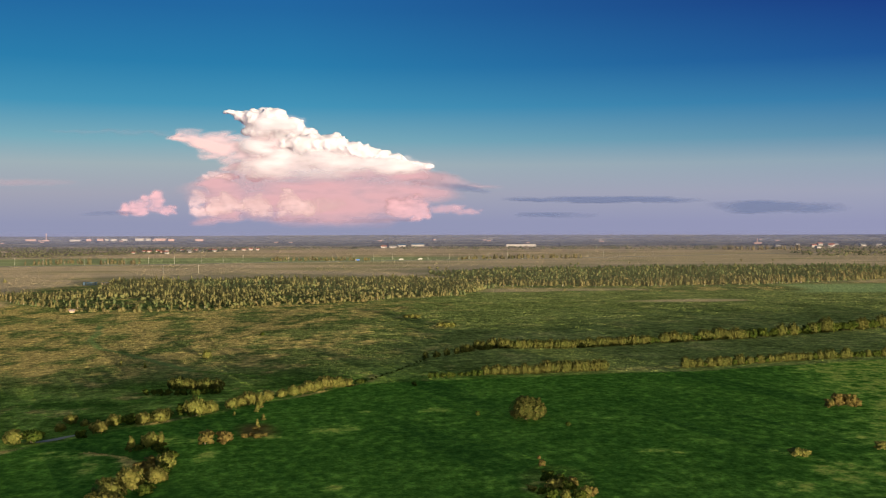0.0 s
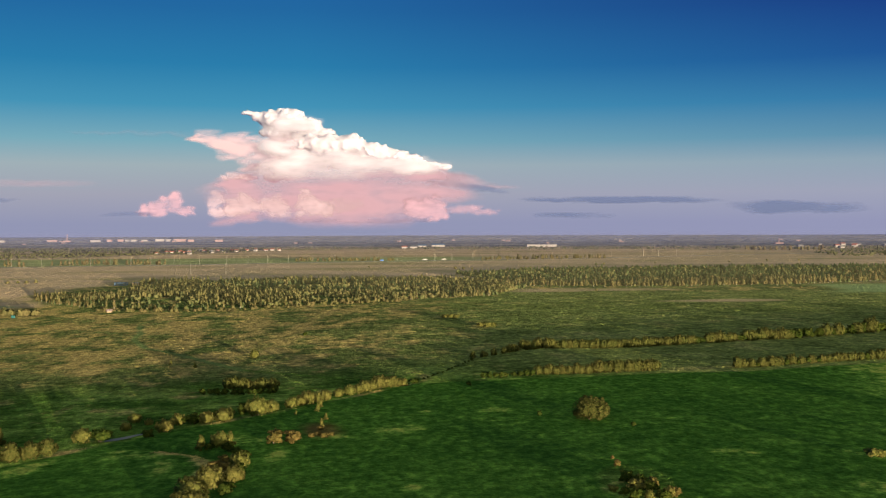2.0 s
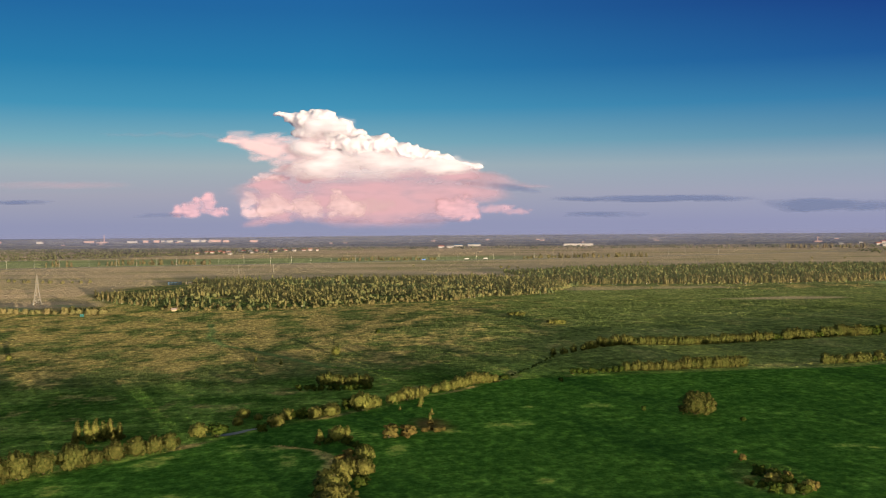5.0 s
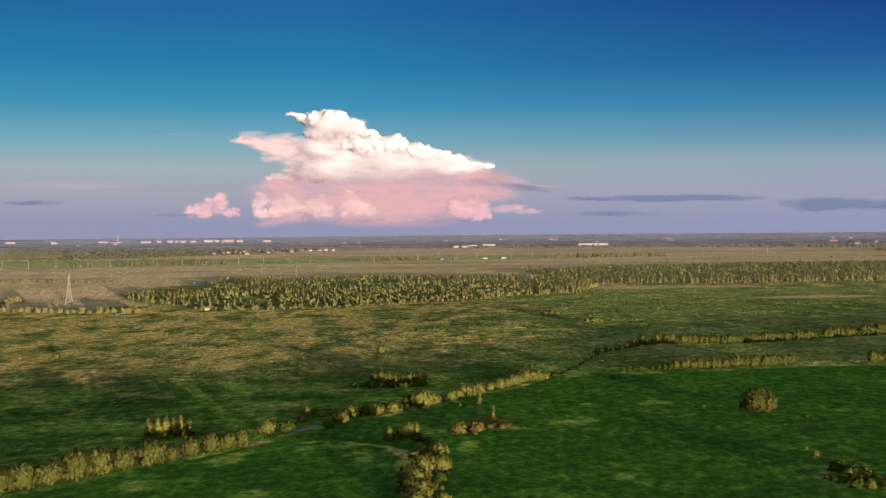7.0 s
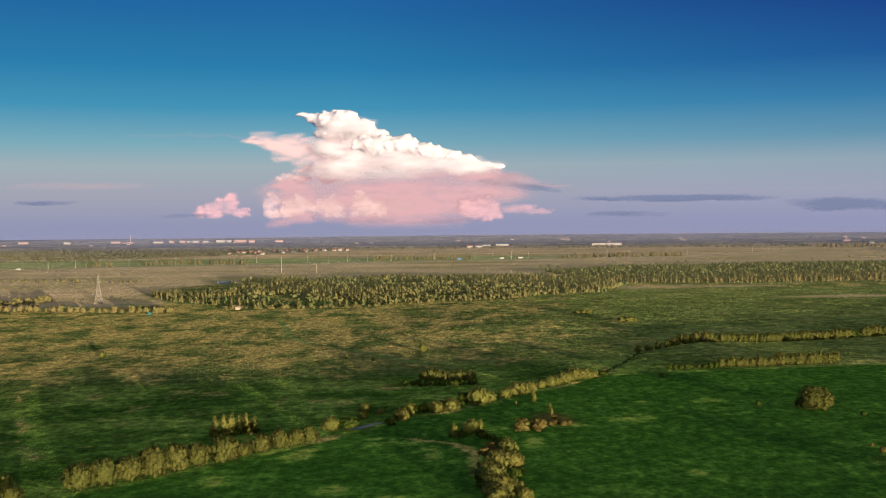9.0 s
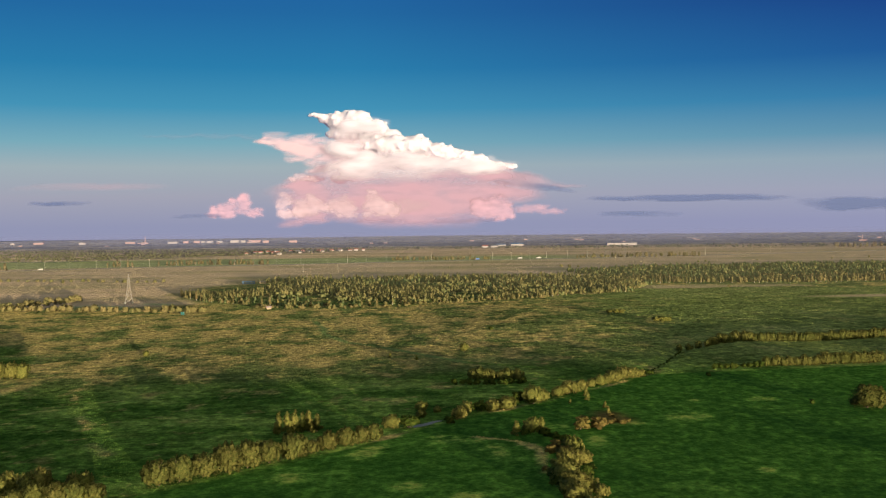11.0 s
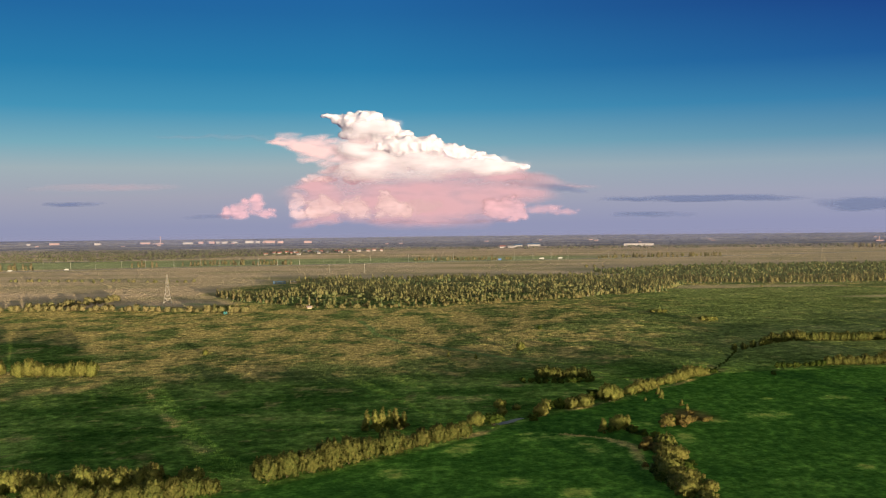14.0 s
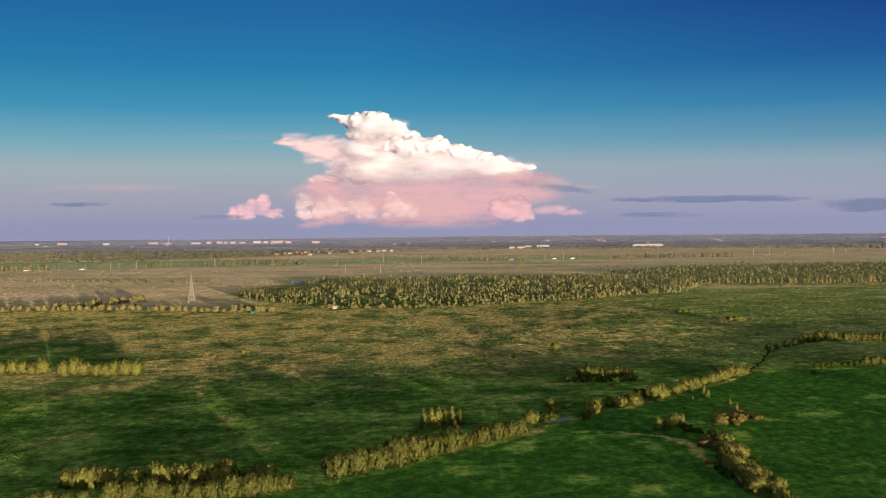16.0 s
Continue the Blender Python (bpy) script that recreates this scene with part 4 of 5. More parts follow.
# ---- far woods ----
far = []
for poly, n in (([(-2600, 1720), (-930, 1800), (-640, 2060), (-500, 2250), (-470, 2560), (-2600, 2620)], 4600),
                ([(-470, 2420), (900, 2300), (2100, 2350), (2100, 2600), (-470, 2600)], 1100),
                ([(700, 1880), (1300, 1950), (1500, 2420), (950, 2400), (720, 2080)], 900)):
    far += scatter(rng, poly, n)
woodland("far_woods", "muted olive woods far across the plain", far, LEAF_HAZE, 9, 0.3, 0.6, 1.0, 2, squat=0.62)
ridge = []
for poly, n in (([(-3300, 3250), (3300, 3150), (3500, 3500), (-3500, 3600)], 600),
                ([(-4000, 3900), (4000, 3900), (4000, 4450), (-4000, 4450)], 900)):
    ridge += scatter(rng, poly, n)
woodland("horizon_woods", "hazy dark woods along the horizon", ridge, LEAF_HAZE, 10, 0.0, 0.3, 0.55, 2)

# rows of trees on the plain
PINE = ["roadside0", "roadside1", "roadside2", "pine1"]
G6 = "trees along the country road"
row([(-923, 1446), (-870, 1470)], 5, PINE, 0.9, 1.35, G6, 4)
row([(-740, 1560), (-700, 1560)], 5, PINE, 0.8, 1.2, G6, 4)
row([(-660, 1590), (-638, 1625), (-547, 1612), (-488, 1602)], 4.5, PINE, 0.6, 1.1, G6, 7)
row([(-300, 1725), (-175, 1730), (-130, 1722)], 3.6, PINE, 0.6, 1.0, G6, 8)
row([(30, 1765), (130, 1798), (260, 1830)], 3.6, PINE, 0.6, 1.0, G6, 8)
row([(640, 2285), (815, 2270)], 8, PINE, 1.0, 1.4, G6, 5)
G7 = "bushes beside the dry field"
row([(-742, 1168), (-667, 1160), (-593, 1152), (-528, 1124), (-500, 1142)], 11, ["gold0", "gold1", "gold2"], 0.6, 0.9, G7, 4)
row([(-523, 772), (-506, 777), (-491, 818), (-480, 858)], 6.5, ["gold0", "gold1", "gold2"], 1.0, 1.45, "bushes below the pylon", 3)
row([(-560, 752), (-514, 758), (-490, 757), (-445, 750), (-403, 748), (-367, 738), (-330, 735)], 6.2, ["gold0", "gold1", "gold2"], 0.8, 1.3, "bushes below the pylon", 1.5)
row([(-300, 778), (-256, 768), (-200, 778), (-120, 828), (-60, 858)], 6.0, ["gold0", "gold1", "gold2"], 0.4, 0.85, "bushes before the wood", 3)
for x, y, s in ((-620, 1130, 0.6), (-590, 830, 0.5), (-575, 760, 0.45), (120, 985, 0.6), (330, 1010, 0.5), (-20, 1420, 1.0), (-8, 1424, 0.9), (4, 1420, 0.7), (200, 1560, 0.7), (212, 1562, 0.8), (300, 1600, 0.6), (430, 1640, 0.6), (-150, 1500, 0.6), (-180, 1420, 0.5), (510, 1700, 0.7), (560, 1690, 0.6)):
    plant(random.choice(["pine0", "pine1"]), x, y, s, s * 0.7, label="single bush on the dry plain")


# ---- mesh makers for built things ----
def box_arrays(cx, cy, cz, sx, sy, sz):
    V = [(cx + sx * (i - 0.5), cy + sy * (j - 0.5), cz + sz * (k - 0.5)) for i in (0, 1) for j in (0, 1) for k in (0, 1)]
    F = [[0, 1, 3, 2], [4, 6, 7, 5], [0, 4, 5, 1], [2, 3, 7, 6], [0, 2, 6, 4], [1, 5, 7, 3]]
    return V, F


def box_part(name, box, material, parent, label=""):
    v, f = box_arrays(*box)
    return part(name, mesh_of(name, v, f, material, False), parent, label)


def beam_arrays(a, b, w):
    a, b = Vector(a), Vector(b)
    q = (b - a).to_track_quat("Z", "Y")
    V = []
    for end in (a, b):
        for sx, sy in ((-1, -1), (1, -1), (1, 1), (-1, 1)):
            V.append(tuple(end + q @ Vector((sx * w / 2, sy * w / 2, 0))))
    return V, [[0, 1, 2, 3], [7, 6, 5, 4]] + [[i, i + 4, (i + 1) % 4 + 4, (i + 1) % 4] for i in range(4)]


def joined(pieces):
    V, F = [], []
    for v, f in pieces:
        F += [[i + len(V) for i in q] for q in f]
        V += v
    return V, F


def pylon(x, y, h, base, material, label, turn=20):
    """Tapered lattice tower: four legs, crossed braces between them, short arms near the top."""
    root = new("pylon")
    tiers = [(0, base), (0.16, base * 0.78), (0.31, base * 0.60), (0.45, base * 0.46), (0.58, base * 0.35), (0.70, base * 0.27), (0.80, base * 0.20), (0.90, base * 0.15), (1.0, base * 0.05)]
    pts = [[(sx * w, sy * w, f * h) for sx, sy in ((-1, -1), (1, -1), (1, 1), (-1, 1))] for f, w in tiers]
    for c in range(4):
        v, f = joined([beam_arrays(pts[i][c], pts[i + 1][c], 0.30) for i in range(len(pts) - 1)])
        part("leg", mesh_of("leg", v, f, material, False), root)
    for i in range(len(pts) - 1):
        for c in range(4):
            d = (c + 1) % 4
            v, f = joined([beam_arrays(pts[i][c], pts[i + 1][d], 0.13), beam_arrays(pts[i][d], pts[i + 1][c], 0.13), beam_arrays(pts[i + 1][c], pts[i + 1][d], 0.13)])
            part("brace", mesh_of("brace", v, f, material, False), root)
    for f, w in ((0.72, 1.5), (0.84, 1.1)):
        v, q = joined([beam_arrays((-w, 0, f * h), (w, 0, f * h), 0.3), beam_arrays((-w, 0, f * h), (0, 0, f * h + 1.0), 0.16), beam_arrays((w, 0, f * h), (0, 0, f * h + 1.0), 0.16)])
        part("crossarm", mesh_of("crossarm", v, q, material, False), root)
    for p in pts[0]:
        box_part("footing", (p[0], p[1], 0.1, 1.3, 1.3, 0.9), CONCRETE, root)
    root.matrix_basis = pose(x, y, float(ground_height(x, y)), 0, 0, turn)
    return tagged(root, label, "pylon")


pylon(-428, 838, 25.2, 3.4, STEEL, "tall pale lattice pylon standing in the dry meadow")


def pole_kind():
    root = new("utility_pole")
    v, f = tube([(0, 0, -0.5), (0, 0, 6), (0, 0, 12.5)], [0.2, 0.17, 0.12], 6)
    part("post", mesh_of("post", v, f, CONCRETE), root)
    box_part("crossarm", (0, 0, 11.6, 2.2, 0.16, 0.18), CONCRETE, root)
    for i in (-1, 0, 1):
        v, f = tube([(i * 0.95, 0, 11.7), (i * 0.95, 0, 12.0)], [0.09, 0.06], 6)
        part("insulator", mesh_of("insulator", v, f, WHITEWASH), root)
    return tagged(root, "slender pale utility pole beside the country road", "pole", "poles along the road")


first = pole_kind()
first.matrix_basis = pose(-843, 1462, 0)
for x, y in along([(-808, 1480), (-727, 1536), (-640, 1572), (-510, 1600), (-347, 1662), (-150, 1735), (60, 1790), (300, 1880), (560, 2010)], 38):
    copy_thing(first, pose(x, y, 0, 0, 0, 65))
copy_thing(first, pose(-375, 1331, 0, 0, 0, 60))
copy_thing(first, pose(-326, 1325, 0, 0, 0, 60))


def ribbon(name, pts, w, z, material, label, category):
    V, F = [], []
    for i, (x, y) in enumerate(pts):
        a = pts[max(0, i - 1)]
        c = pts[min(len(pts) - 1, i + 1)]
        n = Vector((-(c[1] - a[1]), c[0] - a[0])).normalized() * w / 2
        V += [(x + n.x, y + n.y, z), (x - n.x, y - n.y, z), (x + n.x * 1.3, y + n.y * 1.3, z - 0.8), (x - n.x * 1.3, y - n.y * 1.3, z - 0.8)]
    for i in range(len(pts) - 1):
        k = 4 * i
        F += [[k, k + 1, k + 5, k + 4], [k, k + 4, k + 6, k + 2], [k + 1, k + 3, k + 7, k + 5]]
    return tagged(new(name, mesh_of(name, V, F, material, False)), label, category, kind="structure")


ribbon("road", [(-1300, 1280), (-923, 1428), (-811, 1470), (-690, 1538), (-580, 1570), (-440, 1605), (-340, 1650), (-150, 1722), (60, 1775), (300, 1865), (560, 1995), (900, 2150)], 9, 0.45, ASPHALT, "pale country road on a low bank", "road")


def pool():
    V, n = [(0, 0, 0)], 40
    for i in range(n):
        a = i * 2 * math.pi / n
        r = 1 + 0.18 * math.sin(3 * a + 1) + 0.1 * math.sin(7 * a)
        u, v = 10 * r * math.cos(a), 1.5 * r * math.sin(a)
        V.append((u * 0.60 - v * 0.80, u * 0.80 + v * 0.60, 0))
    F = [[0, i + 1, (i + 1) % n + 1] for i in range(n)]
    ob = new("water", mesh_of("water", V, F, WATER, False))
    ob.location = (-127, 325, -0.42)
    tagged(ob, "still pool in the widened ditch reflecting the sky", "water", kind="structure")


pool()


# ---- buildings ----
def house(name, label, x, y, w, d, h, roof_h, wall_m, roof_m, turn=0.0, category="house", group=""):
    """Walls, a pitched or flat roof with eaves, windows and a door in the front."""
    root = new(name)
    box_part("wall", (0, 0, h / 2 - 0.2, w, d, h + 0.4), wall_m, root)
    e = 0.5
    if roof_h > 0.8:
        V = [(-w / 2 - e, -d / 2 - e, h), (w / 2 + e, -d / 2 - e, h), (w / 2 + e, d / 2 + e, h), (-w / 2 - e, d / 2 + e, h), (-w / 2 - e, 0, h + roof_h), (w / 2 + e, 0, h + roof_h)]
        F = [[0, 1, 5, 4], [2, 3, 4, 5], [0, 4, 3], [1, 2, 5], [3, 2, 1, 0]]
        part("roof", mesh_of("roof", V, F, roof_m, False), root)
    else:
        box_part("roof", (0, 0, h + roof_h / 2, w + 0.6, d + 0.6, roof_h), roof_m, root)
    n = max(2, int(w / 5))
    for level in range(max(1, int(h / 3))):
        for i in range(min(n, 12)):
            box_part("window", (-w / 2 + w * (i + 0.5) / min(n, 12), -d / 2 - 0.03, 1.6 + 3 * level, 1.3, 0.1, 1.4), ROOF_GREY, root)
    root.matrix_basis = pose(x, y, 0.0, 0, 0, turn)
    return tagged(root, label, category, group)


VG = "houses of the village"
rv = random.Random(4)
for x, y in ((-665, 2136), (-650, 2200), (-664, 2211), (-640, 2230), (-622, 2201), (-606, 2180), (-588, 2117), (-618, 2323), (-600, 2290), (-575, 2250), (-550, 2263), (-540, 2310), (-529, 2300), (-515, 2350), (-501, 2380), (-490, 2330), (-470, 2350), (-458, 2369), (-440, 2360), (-560, 2200), (-580, 2330), (-630, 2270), (-520, 2260)):
    red = rv.random() < 0.4
    house("house", "small village house with a red roof" if red else "small pale village house with a grey roof", x, y, rv.uniform(6, 9), rv.uniform(6, 8), rv.uniform(2.4, 3.4), rv.uniform(1.8, 2.6), rv.choice([WHITEWASH, WHITEWASH, PINKWASH]), ROOF_RED if red else ROOF_GREY, rv.uniform(-30, 30), group=VG)
for x, y in ((926, 2484), (900, 2389), (966, 2480), (1086, 2575), (940, 2640), (1003, 2650), (1064, 2690), (1000, 2560), (840, 2500), (1140, 2600)):
    house("house", "small pale house at the far edge of the plain", x, y, rv.uniform(9, 15), 9, rv.uniform(3.5, 5.5), 3, WHITEWASH, rv.choice([ROOF_RED, ROOF_GREY]), rv.uniform(-30, 30), group="houses beyond the far wood")
CG = "blocks of the distant town"
x = -1870.0
while x < -700:
    w = rv.choice([12, 16, 20, 26, 34, 44])
    pink = rv.random() < 0.55
    if -1350 < x < -920 or rv.random() < 0.35:
        house("apartment_block", "long pink apartment block in the distant town" if pink else "long pale apartment block in the distant town", x + w / 2, 3450 + rv.uniform(-60, 60), w, 12, rv.uniform(5, 9), 0.5, PINKWASH if pink else WHITEWASH, ROOF_GREY, rv.uniform(-12, 12), "building", CG)
    x += w + rv.choice([3, 6, 14, 30])
for i in range(18):
    house("house", "tiny pale house on the distant horizon", rv.uniform(-2000, 1700), rv.uniform(3000, 3500), rv.uniform(8, 13), 9, rv.uniform(2.5, 3.5), 2.2, PINKWASH, ROOF_GREY, rv.uniform(-30, 30), group="houses along the horizon")


def chimney(x, y, h, label):
    root = new("chimney")
    v, f = tube([(0, 0, 0), (0, 0, h * 0.5), (0, 0, h)], [2.0, 1.5, 1.0], 10)
    part("shaft", mesh_of("shaft", v, f, PINKWASH), root)
    box_part("plinth", (0, 0, 1.5, 22, 14, 6), PINKWASH, root)
    root.location = (x, y, 0)
    tagged(root, label, "chimney")


chimney(-1376, 3450, 28, "tall thin pink chimney above the distant town")
chimney(896, 2837, 16, "short pink chimney among far houses")
house("factory", "long white factory hall on the plain", 205, 2630, 78, 20, 6, 0.6, WHITEWASH, ROOF_GREY, 4, "building")
house("farm_shed", "long shed with a pale blue roof", -68, 2665, 34, 14, 5, 3.5, WHITEWASH, ROOF_BLUE, 5, "building")
house("farm_shed", "low pale shed with a blue roof", -110, 2640, 22, 12, 4, 3, WHITEWASH, ROOF_BLUE, 5, "building")
house("farm_barn", "low pale barn beside the far field", -127, 2516, 18, 10, 4, 3, WHITEWASH, ROOF_GREY, 0, "building")
house("farm_barn", "low pale barn beside the far field", -150, 2520, 14, 9, 4, 3, WHITEWASH, ROOF_RED, 0, "building")
house("hut", "small wooden hut with a pale roof before the wood", -288, 770, 3.8, 3.0, 1.5, 1.0, TIMBER, PINKWASH, 20, "hut")
house("shed", "low shed clad in blue sheet metal among trees", -389, 1095, 14, 7, 3.0, 0.5, ROOF_BLUE, ROOF_BLUE, 10, "shed")
house("shed", "low dark shed beside the blue one", -374, 1100, 7, 5, 2.6, 0.5, TIMBER, ROOF_GREY, 10, "shed")


def lorry(x, y, turn, label, body_m, size=1.0):
    root = new("lorry")
    box_part("cargo_box", (1.2, 0, 2.3, 9.5, 2.6, 2.9), body_m, root)
    box_part("cab", (-5.0, 0, 1.9, 2.2, 2.5, 2.4), LORRY_WHITE, root)
    box_part("chassis", (0, 0, 0.75, 11.5, 1.2, 0.35), RUBBER, root)
    for wx in (-4.8, 1.5, 4.6):
        for wy in (-1.1, 1.1):
            bm = bmesh.new()
            bmesh.ops.create_cone(bm, cap_ends=True, segments=12, radius1=0.52, radius2=0.52, depth=0.35, matrix=Matrix.Translation((wx, wy, 0.52)) @ Matrix.Rotation(math.pi / 2, 4, "X"))
            me = bpy.data.meshes.new("wheel")
            bm.to_mesh(me)
            bm.free()
            me.materials.append(RUBBER)
            part("wheel", me, root)
    root.matrix_basis = pose(x, y, 0.45, 0, 0, turn) @ Matrix.Scale(size, 4)
    tagged(root, label, "lorry")


lorry(-811, 1471.5, 28, "white lorry parked on the country road", LORRY_WHITE, 0.6)
lorry(-74, 1751, 20, "white lorry on the far country road", LORRY_WHITE, 0.7)
lorry(-41, 1761, 20, "white lorry on the far country road", LORRY_WHITE, 0.7)
lorry(-149, 1723, 20, "lorry with a dark blue tarpaulin on the road", TARP_BLUE, 0.7)
lorry(-886, 1443, 22, "white lorry parked on the country road", LORRY_WHITE, 0.6)
for x, dz in ((-344.3, 0.0), (-342.7, 0.0), (-344.25, 1.0), (-342.75, 1.0)):
    root = new("hay_bale")
    v, f = tube([(0, 0, 0.0), (0, 0, 0.1), (0, 0, 0.92), (0, 0, 1.0)], [0.6, 0.72, 0.72, 0.6], 10)
    part("wrap", mesh_of("wrap", v, f, TARP_TEAL), root)
    box_part("cap", (0, 0, 0.99, 0.7, 0.7, 0.05), LORRY_WHITE, root)
    root.location = (x, 726, float(ground_height(x, 726)) + dz - 0.05)
    tagged(root, "bale wrapped in teal plastic stacked in the meadow", "bale", "wrapped bales")


# ---- clouds ----
BALL = bmesh.new()
bmesh.ops.create_icosphere(BALL, subdivisions=3, radius=1)
BALL_V = np.array([v.co[:] for v in BALL.verts])
BALL_F = np.array([[v.index for v in f.verts] for f in BALL.faces])
BALL.free()


def billow(name, parent, lobes, material, seed, y0, voxel, rough, label=""):
    """A heap cloud: full lobes (x, z, rx, rz) with puffs all over them, melted together and roughened."""
    rng = np.random.default_rng(seed)
    V, F, k = [], [], 0

    def ball(c, r):
        nonlocal k
        V.append(BALL_V * np.array(r) + np.array(c))
        F.append(BALL_F + k)
        k += len(BALL_V)

    for (x, z, rx, rz) in lobes:
        dy = min(rx, rz * 1.6)
        yc = y0 + rng.uniform(-0.3, 0.3) * dy
        ball((x, yc, z), (rx * 0.86, dy * 0.8, rz * 0.86))
        n = int(14 + 9 * rx / rz)
        for i in range(n):
            d = rng.normal(size=3)
            d /= np.linalg.norm(d)
            r = rz * rng.uniform(0.13, 0.32)
            ball((x + d[0] * (rx - r * 0.8), yc + d[1] * (dy * 0.9 - r * 0.5), z + d[2] * (rz - r * 0.8)), (r * 1.25, r * 1.2, r))
    ob = part(name, mesh_of(name, np.concatenate(V), np.concatenate(F), material), parent, label)
    rm = ob.modifiers.new("melt", "REMESH")
    rm.mode, rm.voxel_size, rm.use_smooth_shade = "VOXEL", voxel, True
    for i, (size, strength) in enumerate(rough):
        tex = bpy.data.textures.new(name, "CLOUDS")
        tex.noise_scale, tex.noise_depth = size, 4
        dm = ob.modifiers.new("billow", "DISPLACE")
        dm.texture, dm.texture_coords, dm.strength, dm.mid_level = tex, "GLOBAL", strength, 0.5
    return ob


def veil(name, parent, lobes, material, y0, seed, label="", peak=1.0, bulge=30.0, puffs=0, step=9.0, warp=1.0):
    """A thin bowed sheet of vapour whose density fades out to its rim. Lobes (x, z, rx, rz, lean)."""
    x0, x1 = min(l[0] - l[2] for l in lobes), max(l[0] + l[2] for l in lobes)
    z0, z1 = min(l[1] - l[3] - abs(l[4]) * l[2] for l in lobes), max(l[1] + l[3] + abs(l[4]) * l[2] for l in lobes)
    nx, nz = int((x1 - x0) / step) + 2, int((z1 - z0) / (step * 0.6)) + 2
    X, Z = np.meshgrid(np.linspace(x0, x1, nx), np.linspace(z0, z1, nz))
    dens = np.zeros_like(X)
    wx = X + warp * (150 * vnoise(X / 160, Z / 45, seed) + 70 * vnoise(X / 50, Z / 18, seed + 1))
    wz = Z + warp * (26 * vnoise(X / 110, Z / 50, seed + 2) + 14 * vnoise(X / 40, Z / 18, seed + 3) + 6 * vnoise(X / 16, Z / 8, seed + 4))
    if puffs:
        # each lobe breaks up into a heap of small round heads
        rng = np.random.default_rng(seed)
        heads = []
        for x, z, rx, rz, lean in lobes:
            heads.append((x, z, rx * 0.72, rz * 0.72, 0))
            for i in range(puffs):
                a, q = rng.uniform(0, 6.283), math.sqrt(rng.uniform(0.1, 1))
                r = rz * rng.uniform(0.24, 0.46)
                heads.append((x + math.cos(a) * q * (rx - r), z + math.sin(a) * q * (rz - r), r * 1.1, r, 0))
        lobes = heads
    for x, z, rx, rz, lean in lobes:
        q = ((wx - x) / rx) ** 2 + ((wz - z - lean * (wx - x)) / rz) ** 2
        dens = np.maximum(dens, np.clip(1 - q, 0, 1) ** (0.8 if puffs else 1.0))
    if puffs:
        for i in range(3):
            p = np.pad(dens, 1, mode="edge")
            dens = (2 * dens + p[:-2, 1:-1] + p[2:, 1:-1] + p[1:-1, :-2] + p[1:-1, 2:]) / 6
    rim = np.minimum(np.minimum(X - x0, x1 - X) / (0.08 * (x1 - x0)), np.minimum(Z - z0, z1 - Z) / (0.12 * (z1 - z0)))
    dens = dens * np.clip(rim, 0, 1) * peak
    Y = y0 - bulge * smooth01(dens / max(peak, 1e-6)) + (1.5 * vnoise(X / 24, Z / 18, seed + 7) if puffs else 0)
    i = np.arange((nz - 1) * nx).reshape(nz - 1, nx)[:, :-1].ravel()
    me = mesh_of(name, np.stack([X.ravel(), Y.ravel(), Z.ravel()], 1), np.stack([i, i + 1, i + nx + 1, i + nx], 1), material)
    me.attributes.new("thickness", "FLOAT", "POINT").data.foreach_set("value", np.ascontiguousarray(dens.ravel(), dtype=np.float32))
    return part(name, me, parent, label)


def haze_sheet(y0, lo, hi, peak, material, reach):
    """Added see-through sheet in place of distance haze, denser upwards to the eye's level."""
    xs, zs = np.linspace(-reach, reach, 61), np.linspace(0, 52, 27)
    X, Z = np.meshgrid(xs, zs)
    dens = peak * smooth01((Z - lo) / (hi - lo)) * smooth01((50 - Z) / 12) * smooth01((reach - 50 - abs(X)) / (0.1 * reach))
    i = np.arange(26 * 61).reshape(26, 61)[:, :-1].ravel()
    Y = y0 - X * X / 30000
    me = mesh_of("distance_haze", np.stack([X.ravel(), Y.ravel(), Z.ravel()], 1), np.stack([i, i + 1, i + 62, i + 61], 1), material)
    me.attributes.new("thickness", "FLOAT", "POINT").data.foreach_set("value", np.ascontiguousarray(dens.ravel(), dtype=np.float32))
    tagged(new("distance_haze", me), "thin see-through sheet added for haze over the plain", "mist", kind="stuff")


haze_sheet(2060, 0, 44, 0.55, VEIL_HAZE, 3000)
# nearer added sheet, lifts the dark gaps of the wood
haze_sheet(760, 1, 30, 0.15, VEIL_THIN, 1500)


# heap lobes as x, z, half width, half height
TOWER = [(-796, 536, 84, 60), (-875, 539, 66, 46), (-923, 558, 58, 29), (-976, 573, 50, 15), (-857, 488, 72, 41), (-711, 506, 75, 50), (-638, 475, 54, 26), (-766, 553, 48, 43), (-735, 427, 109, 66), (-832, 409, 75, 60), (-614, 409, 121, 63), (-517, 421, 91, 55), (-420, 390, 103, 46), (-322, 369, 91, 38), (-237, 352, 75, 29), (-153, 327, 63, 20), (-80, 318, 38, 16), (-687, 354, 145, 50), (-796, 330, 97, 50), (-851, 279, 66, 26), (-517, 339, 194, 26), (-1002, 271, 60, 16)]
ANVIL = [(-857, 378, 133, 103, 0), (-966, 396, 157, 80, -0.3), (-1075, 420, 157, 48, -0.25), (-1209, 446, 133, 15, -0.1), (-893, 330, 97, 60, 0)]
STREAK = [(-1491, 477, 343, 13, -0.03), (-1275, 458, 158, 13, -0.1)]
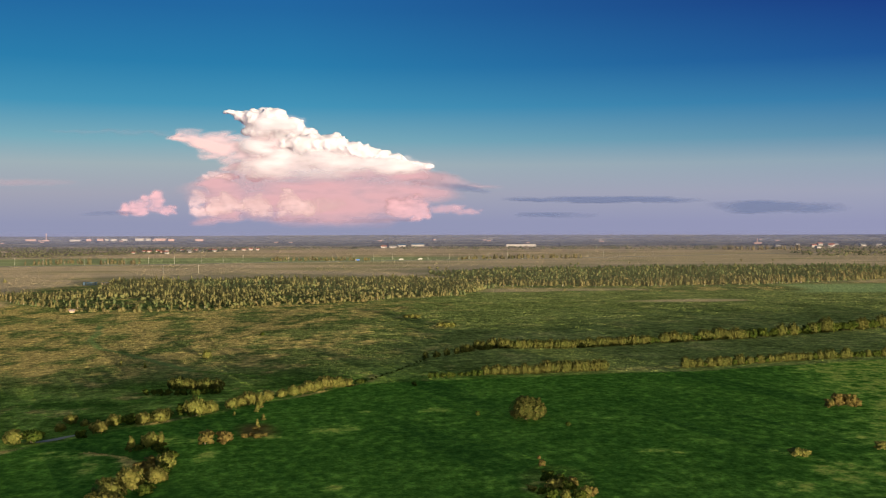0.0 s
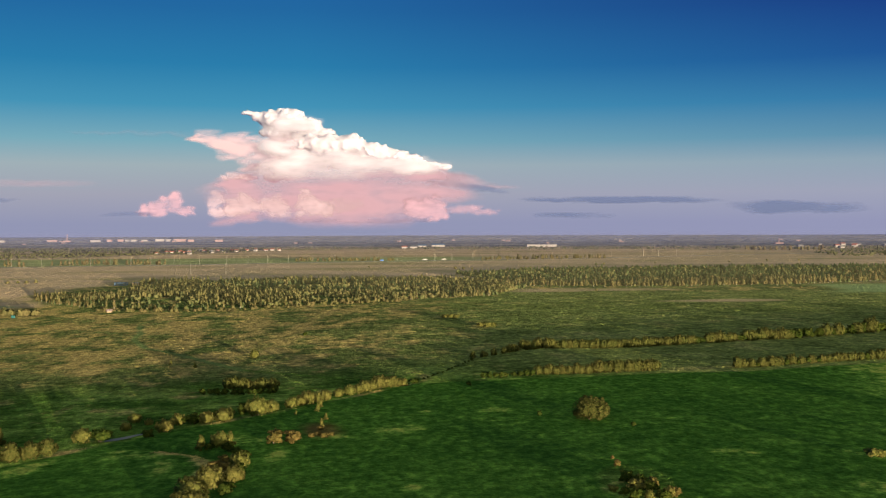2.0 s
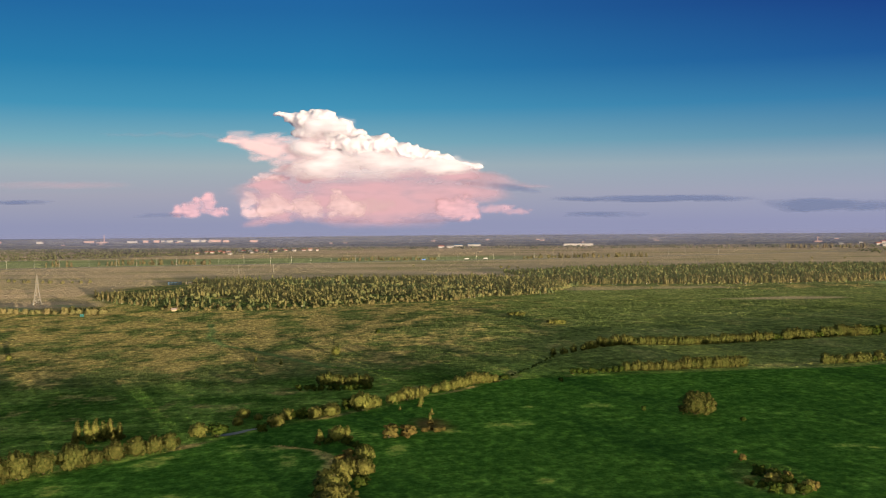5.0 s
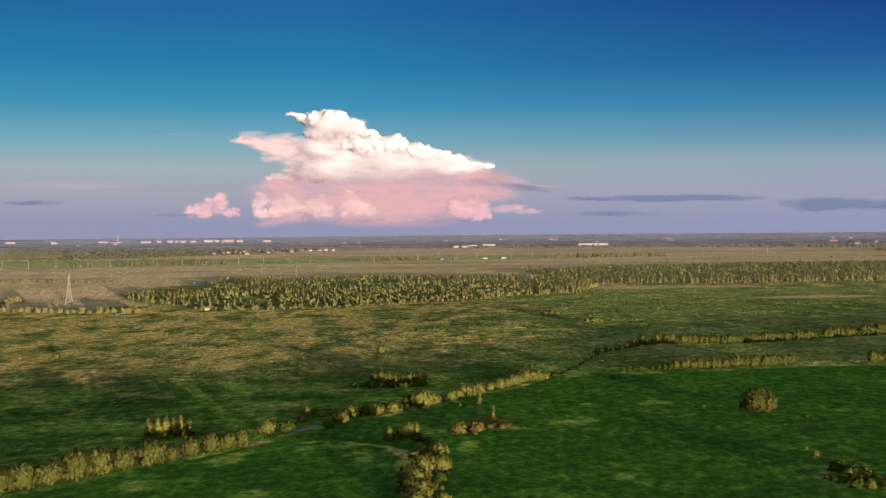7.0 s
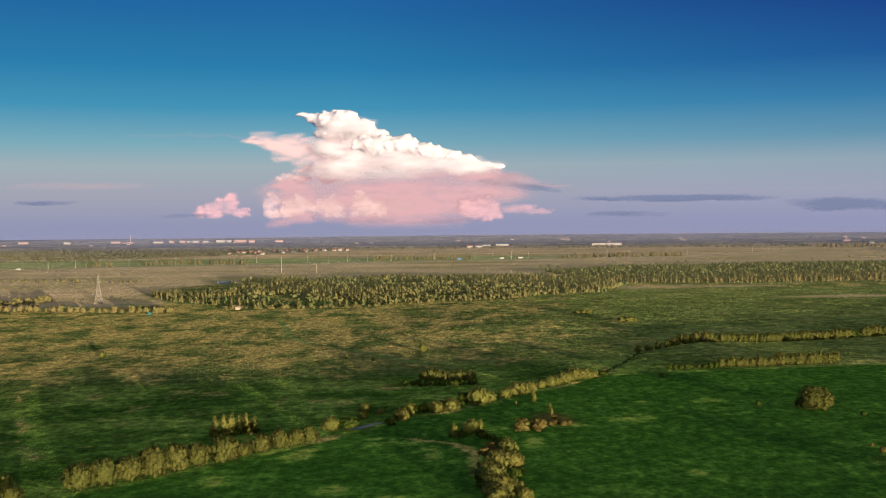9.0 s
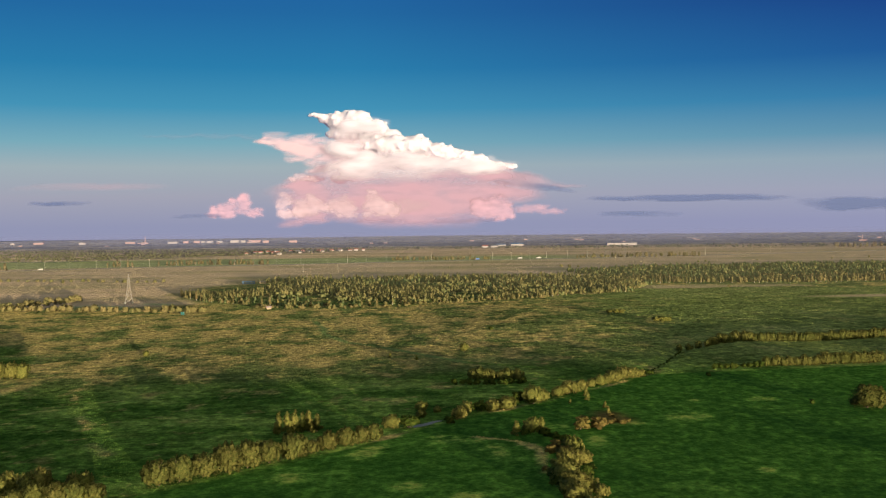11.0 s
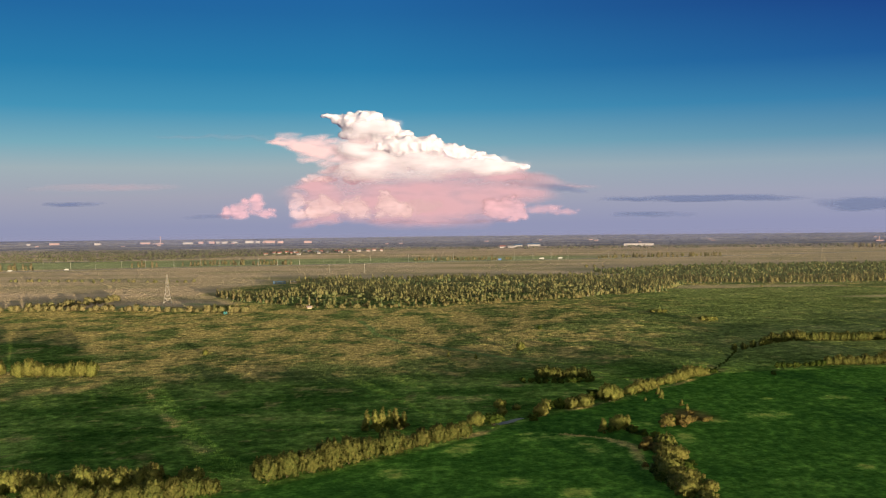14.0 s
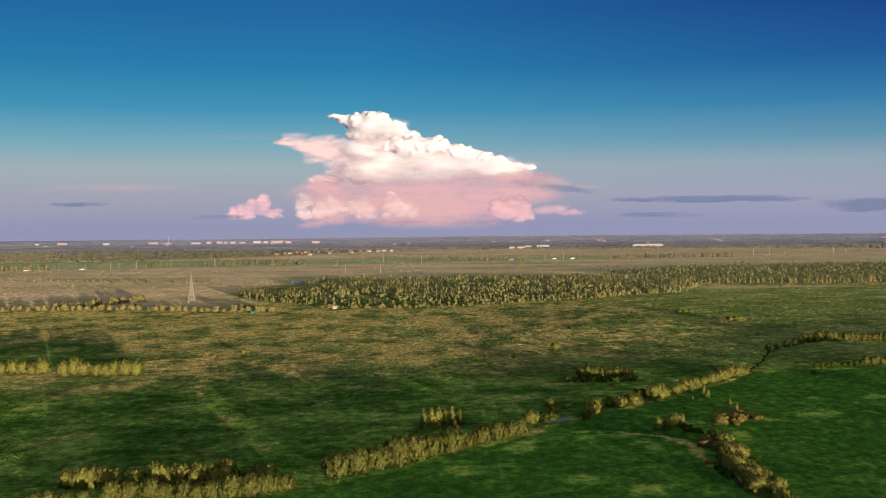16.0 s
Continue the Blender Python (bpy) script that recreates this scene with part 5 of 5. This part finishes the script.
HAZE = [(-566, 268, 548, 66, 0), (-772, 296, 255, 66, 0), (-336, 276, 408, 51, 0), (-541, 227, 663, 76, 0), (-645, 164, 548, 112, 0), (-491, 124, 433, 102, 0), (-183, 185, 280, 87, 0), (-1039, 230, 182, 41, 0), (-990, 178, 182, 97, 0), (-1039, 129, 145, 80, 0)]
# sheet added to lighten the tower's dark creases and blend it into haze
SOFT_SHEET = [(-744, 495, 158, 66, 0), (-746, 332, 191, 102, 0), (-540, 329, 306, 66, 0), (-335, 312, 306, 46, 0), (-848, 405, 153, 61, 0), (-669, 305, 306, 56, 0)]
FRINGE = [(-29, 258, 224, 37, -0.1), (102, 225, 184, 21, -0.08)]
PUFFS = [[(-1108, 166, 43, 58, 0), (-1090, 111, 53, 33, 0)], [(-972, 148, 94, 63, 0), (-1027, 121, 60, 41, 0)], [(-844, 148, 70, 55, 0), (-832, 105, 72, 29, 0)], [(-701, 162, 63, 65, 0), (-662, 123, 97, 53, 0)], [(-529, 138, 101, 46, 0)], [(-1002, 271, 97, 29, 0)]]
LOW_PUFFS = [[(-160, 126, 112, 71, 0), (-204, 106, 66, 41, 0), (-102, 105, 66, 41, 0)], [(-6, 117, 81, 28, 0), (57, 121, 66, 25, 0), (132, 105, 76, 18, 0)]]
SMALL_PUFFS = [(-1475, 123, 58, 37, 0), (-1405, 138, 69, 58, 0), (-1337, 159, 50, 66, 0), (-1292, 118, 69, 34, 0)]
BANKS = [[(726, 160, 501, 18, 0.0), (493, 158, 237, 11, 0)],
         [(1521, 126, 343, 32, -0.02), (1420, 112, 158, 21, 0)],
         [(-2177, 170, 184, 13, 0.0)],
         [(89, 217, 145, 18, -0.12), (-82, 240, 105, 13, -0.1)],
         [(518, 90, 211, 16, 0)],
         [(-665, 75, 158, 13, 0), (-347, 69, 316, 13, 0)],
         [(-1538, 105, 158, 13, 0)],
         [(-2066, 250, 422, 21, 0)]]
thunder = tagged(new("thundercloud"), "towering white thundercloud with a pink base in evening sun", "cloud")
ROUGH = [(110, 26), (45, 20), (20, 9)]
billow("tower", thunder, TOWER, CLOUD, 1, 4640, 7.5, ROUGH, "bright white billowing cloud tower")
for i, lobes in enumerate(PUFFS):
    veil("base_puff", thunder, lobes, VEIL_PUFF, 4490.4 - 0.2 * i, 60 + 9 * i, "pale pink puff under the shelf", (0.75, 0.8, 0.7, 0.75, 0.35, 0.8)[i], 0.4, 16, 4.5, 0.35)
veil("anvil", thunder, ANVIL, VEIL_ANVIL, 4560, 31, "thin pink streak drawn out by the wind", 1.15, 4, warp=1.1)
veil("streak", thunder, STREAK, VEIL_PINK_LIT, 4565, 35, "faint trailing wisp", 0.12)
# added white sheet over the tower's shaded hollows
veil("mist", thunder, SOFT_SHEET, VEIL_WHITE, 4489.6, 36, "pale sheet added to lighten the tower's shaded hollows", 0.95, 0.5)
veil("haze", thunder, HAZE, VEIL_PINK_LIT, 4492, 32, "soft pink haze of falling rain", 1.15, 1)
veil("fringe", thunder, FRINGE, VEIL_PINK_LIT, 4575, 33, "thin pink fringe", 0.55)
low = tagged(new("low_cloud"), "low pink puff of cloud above the horizon", "cloud")
for i, lobes in enumerate(LOW_PUFFS):
    veil("puff", low, lobes, VEIL_PINK_LIT_PUFF, 4489 - 0.3 * i, 130 + 9 * i, "", (1.0, 0.6)[i], 0.5, 16, 4.5, 0.35)
heap = tagged(new("small_cloud"), "small pink heap cloud above the horizon", "cloud")
veil("mound", heap, SMALL_PUFFS, VEIL_PINK_LIT_PUFF, 4650, 150, "", 1.0, 0.8, 16, 4.0, 0.3)
for i, lobes in enumerate(BANKS):
    bank = tagged(new("cloud_bank"), "thin flat violet cloud bank" if i < 7 else "faint pink streak of high cloud", "cloud")
    veil("sheet", bank, lobes, VEIL_GREY if i < 7 else VEIL_PINK_LIT, 4500 + 12 * i, 40 + 5 * i, "", (1.7, 1.6, 1.3, 0.9, 0.9, 0.5, 0.6, 0.25)[i], 4.0, warp=0.4)
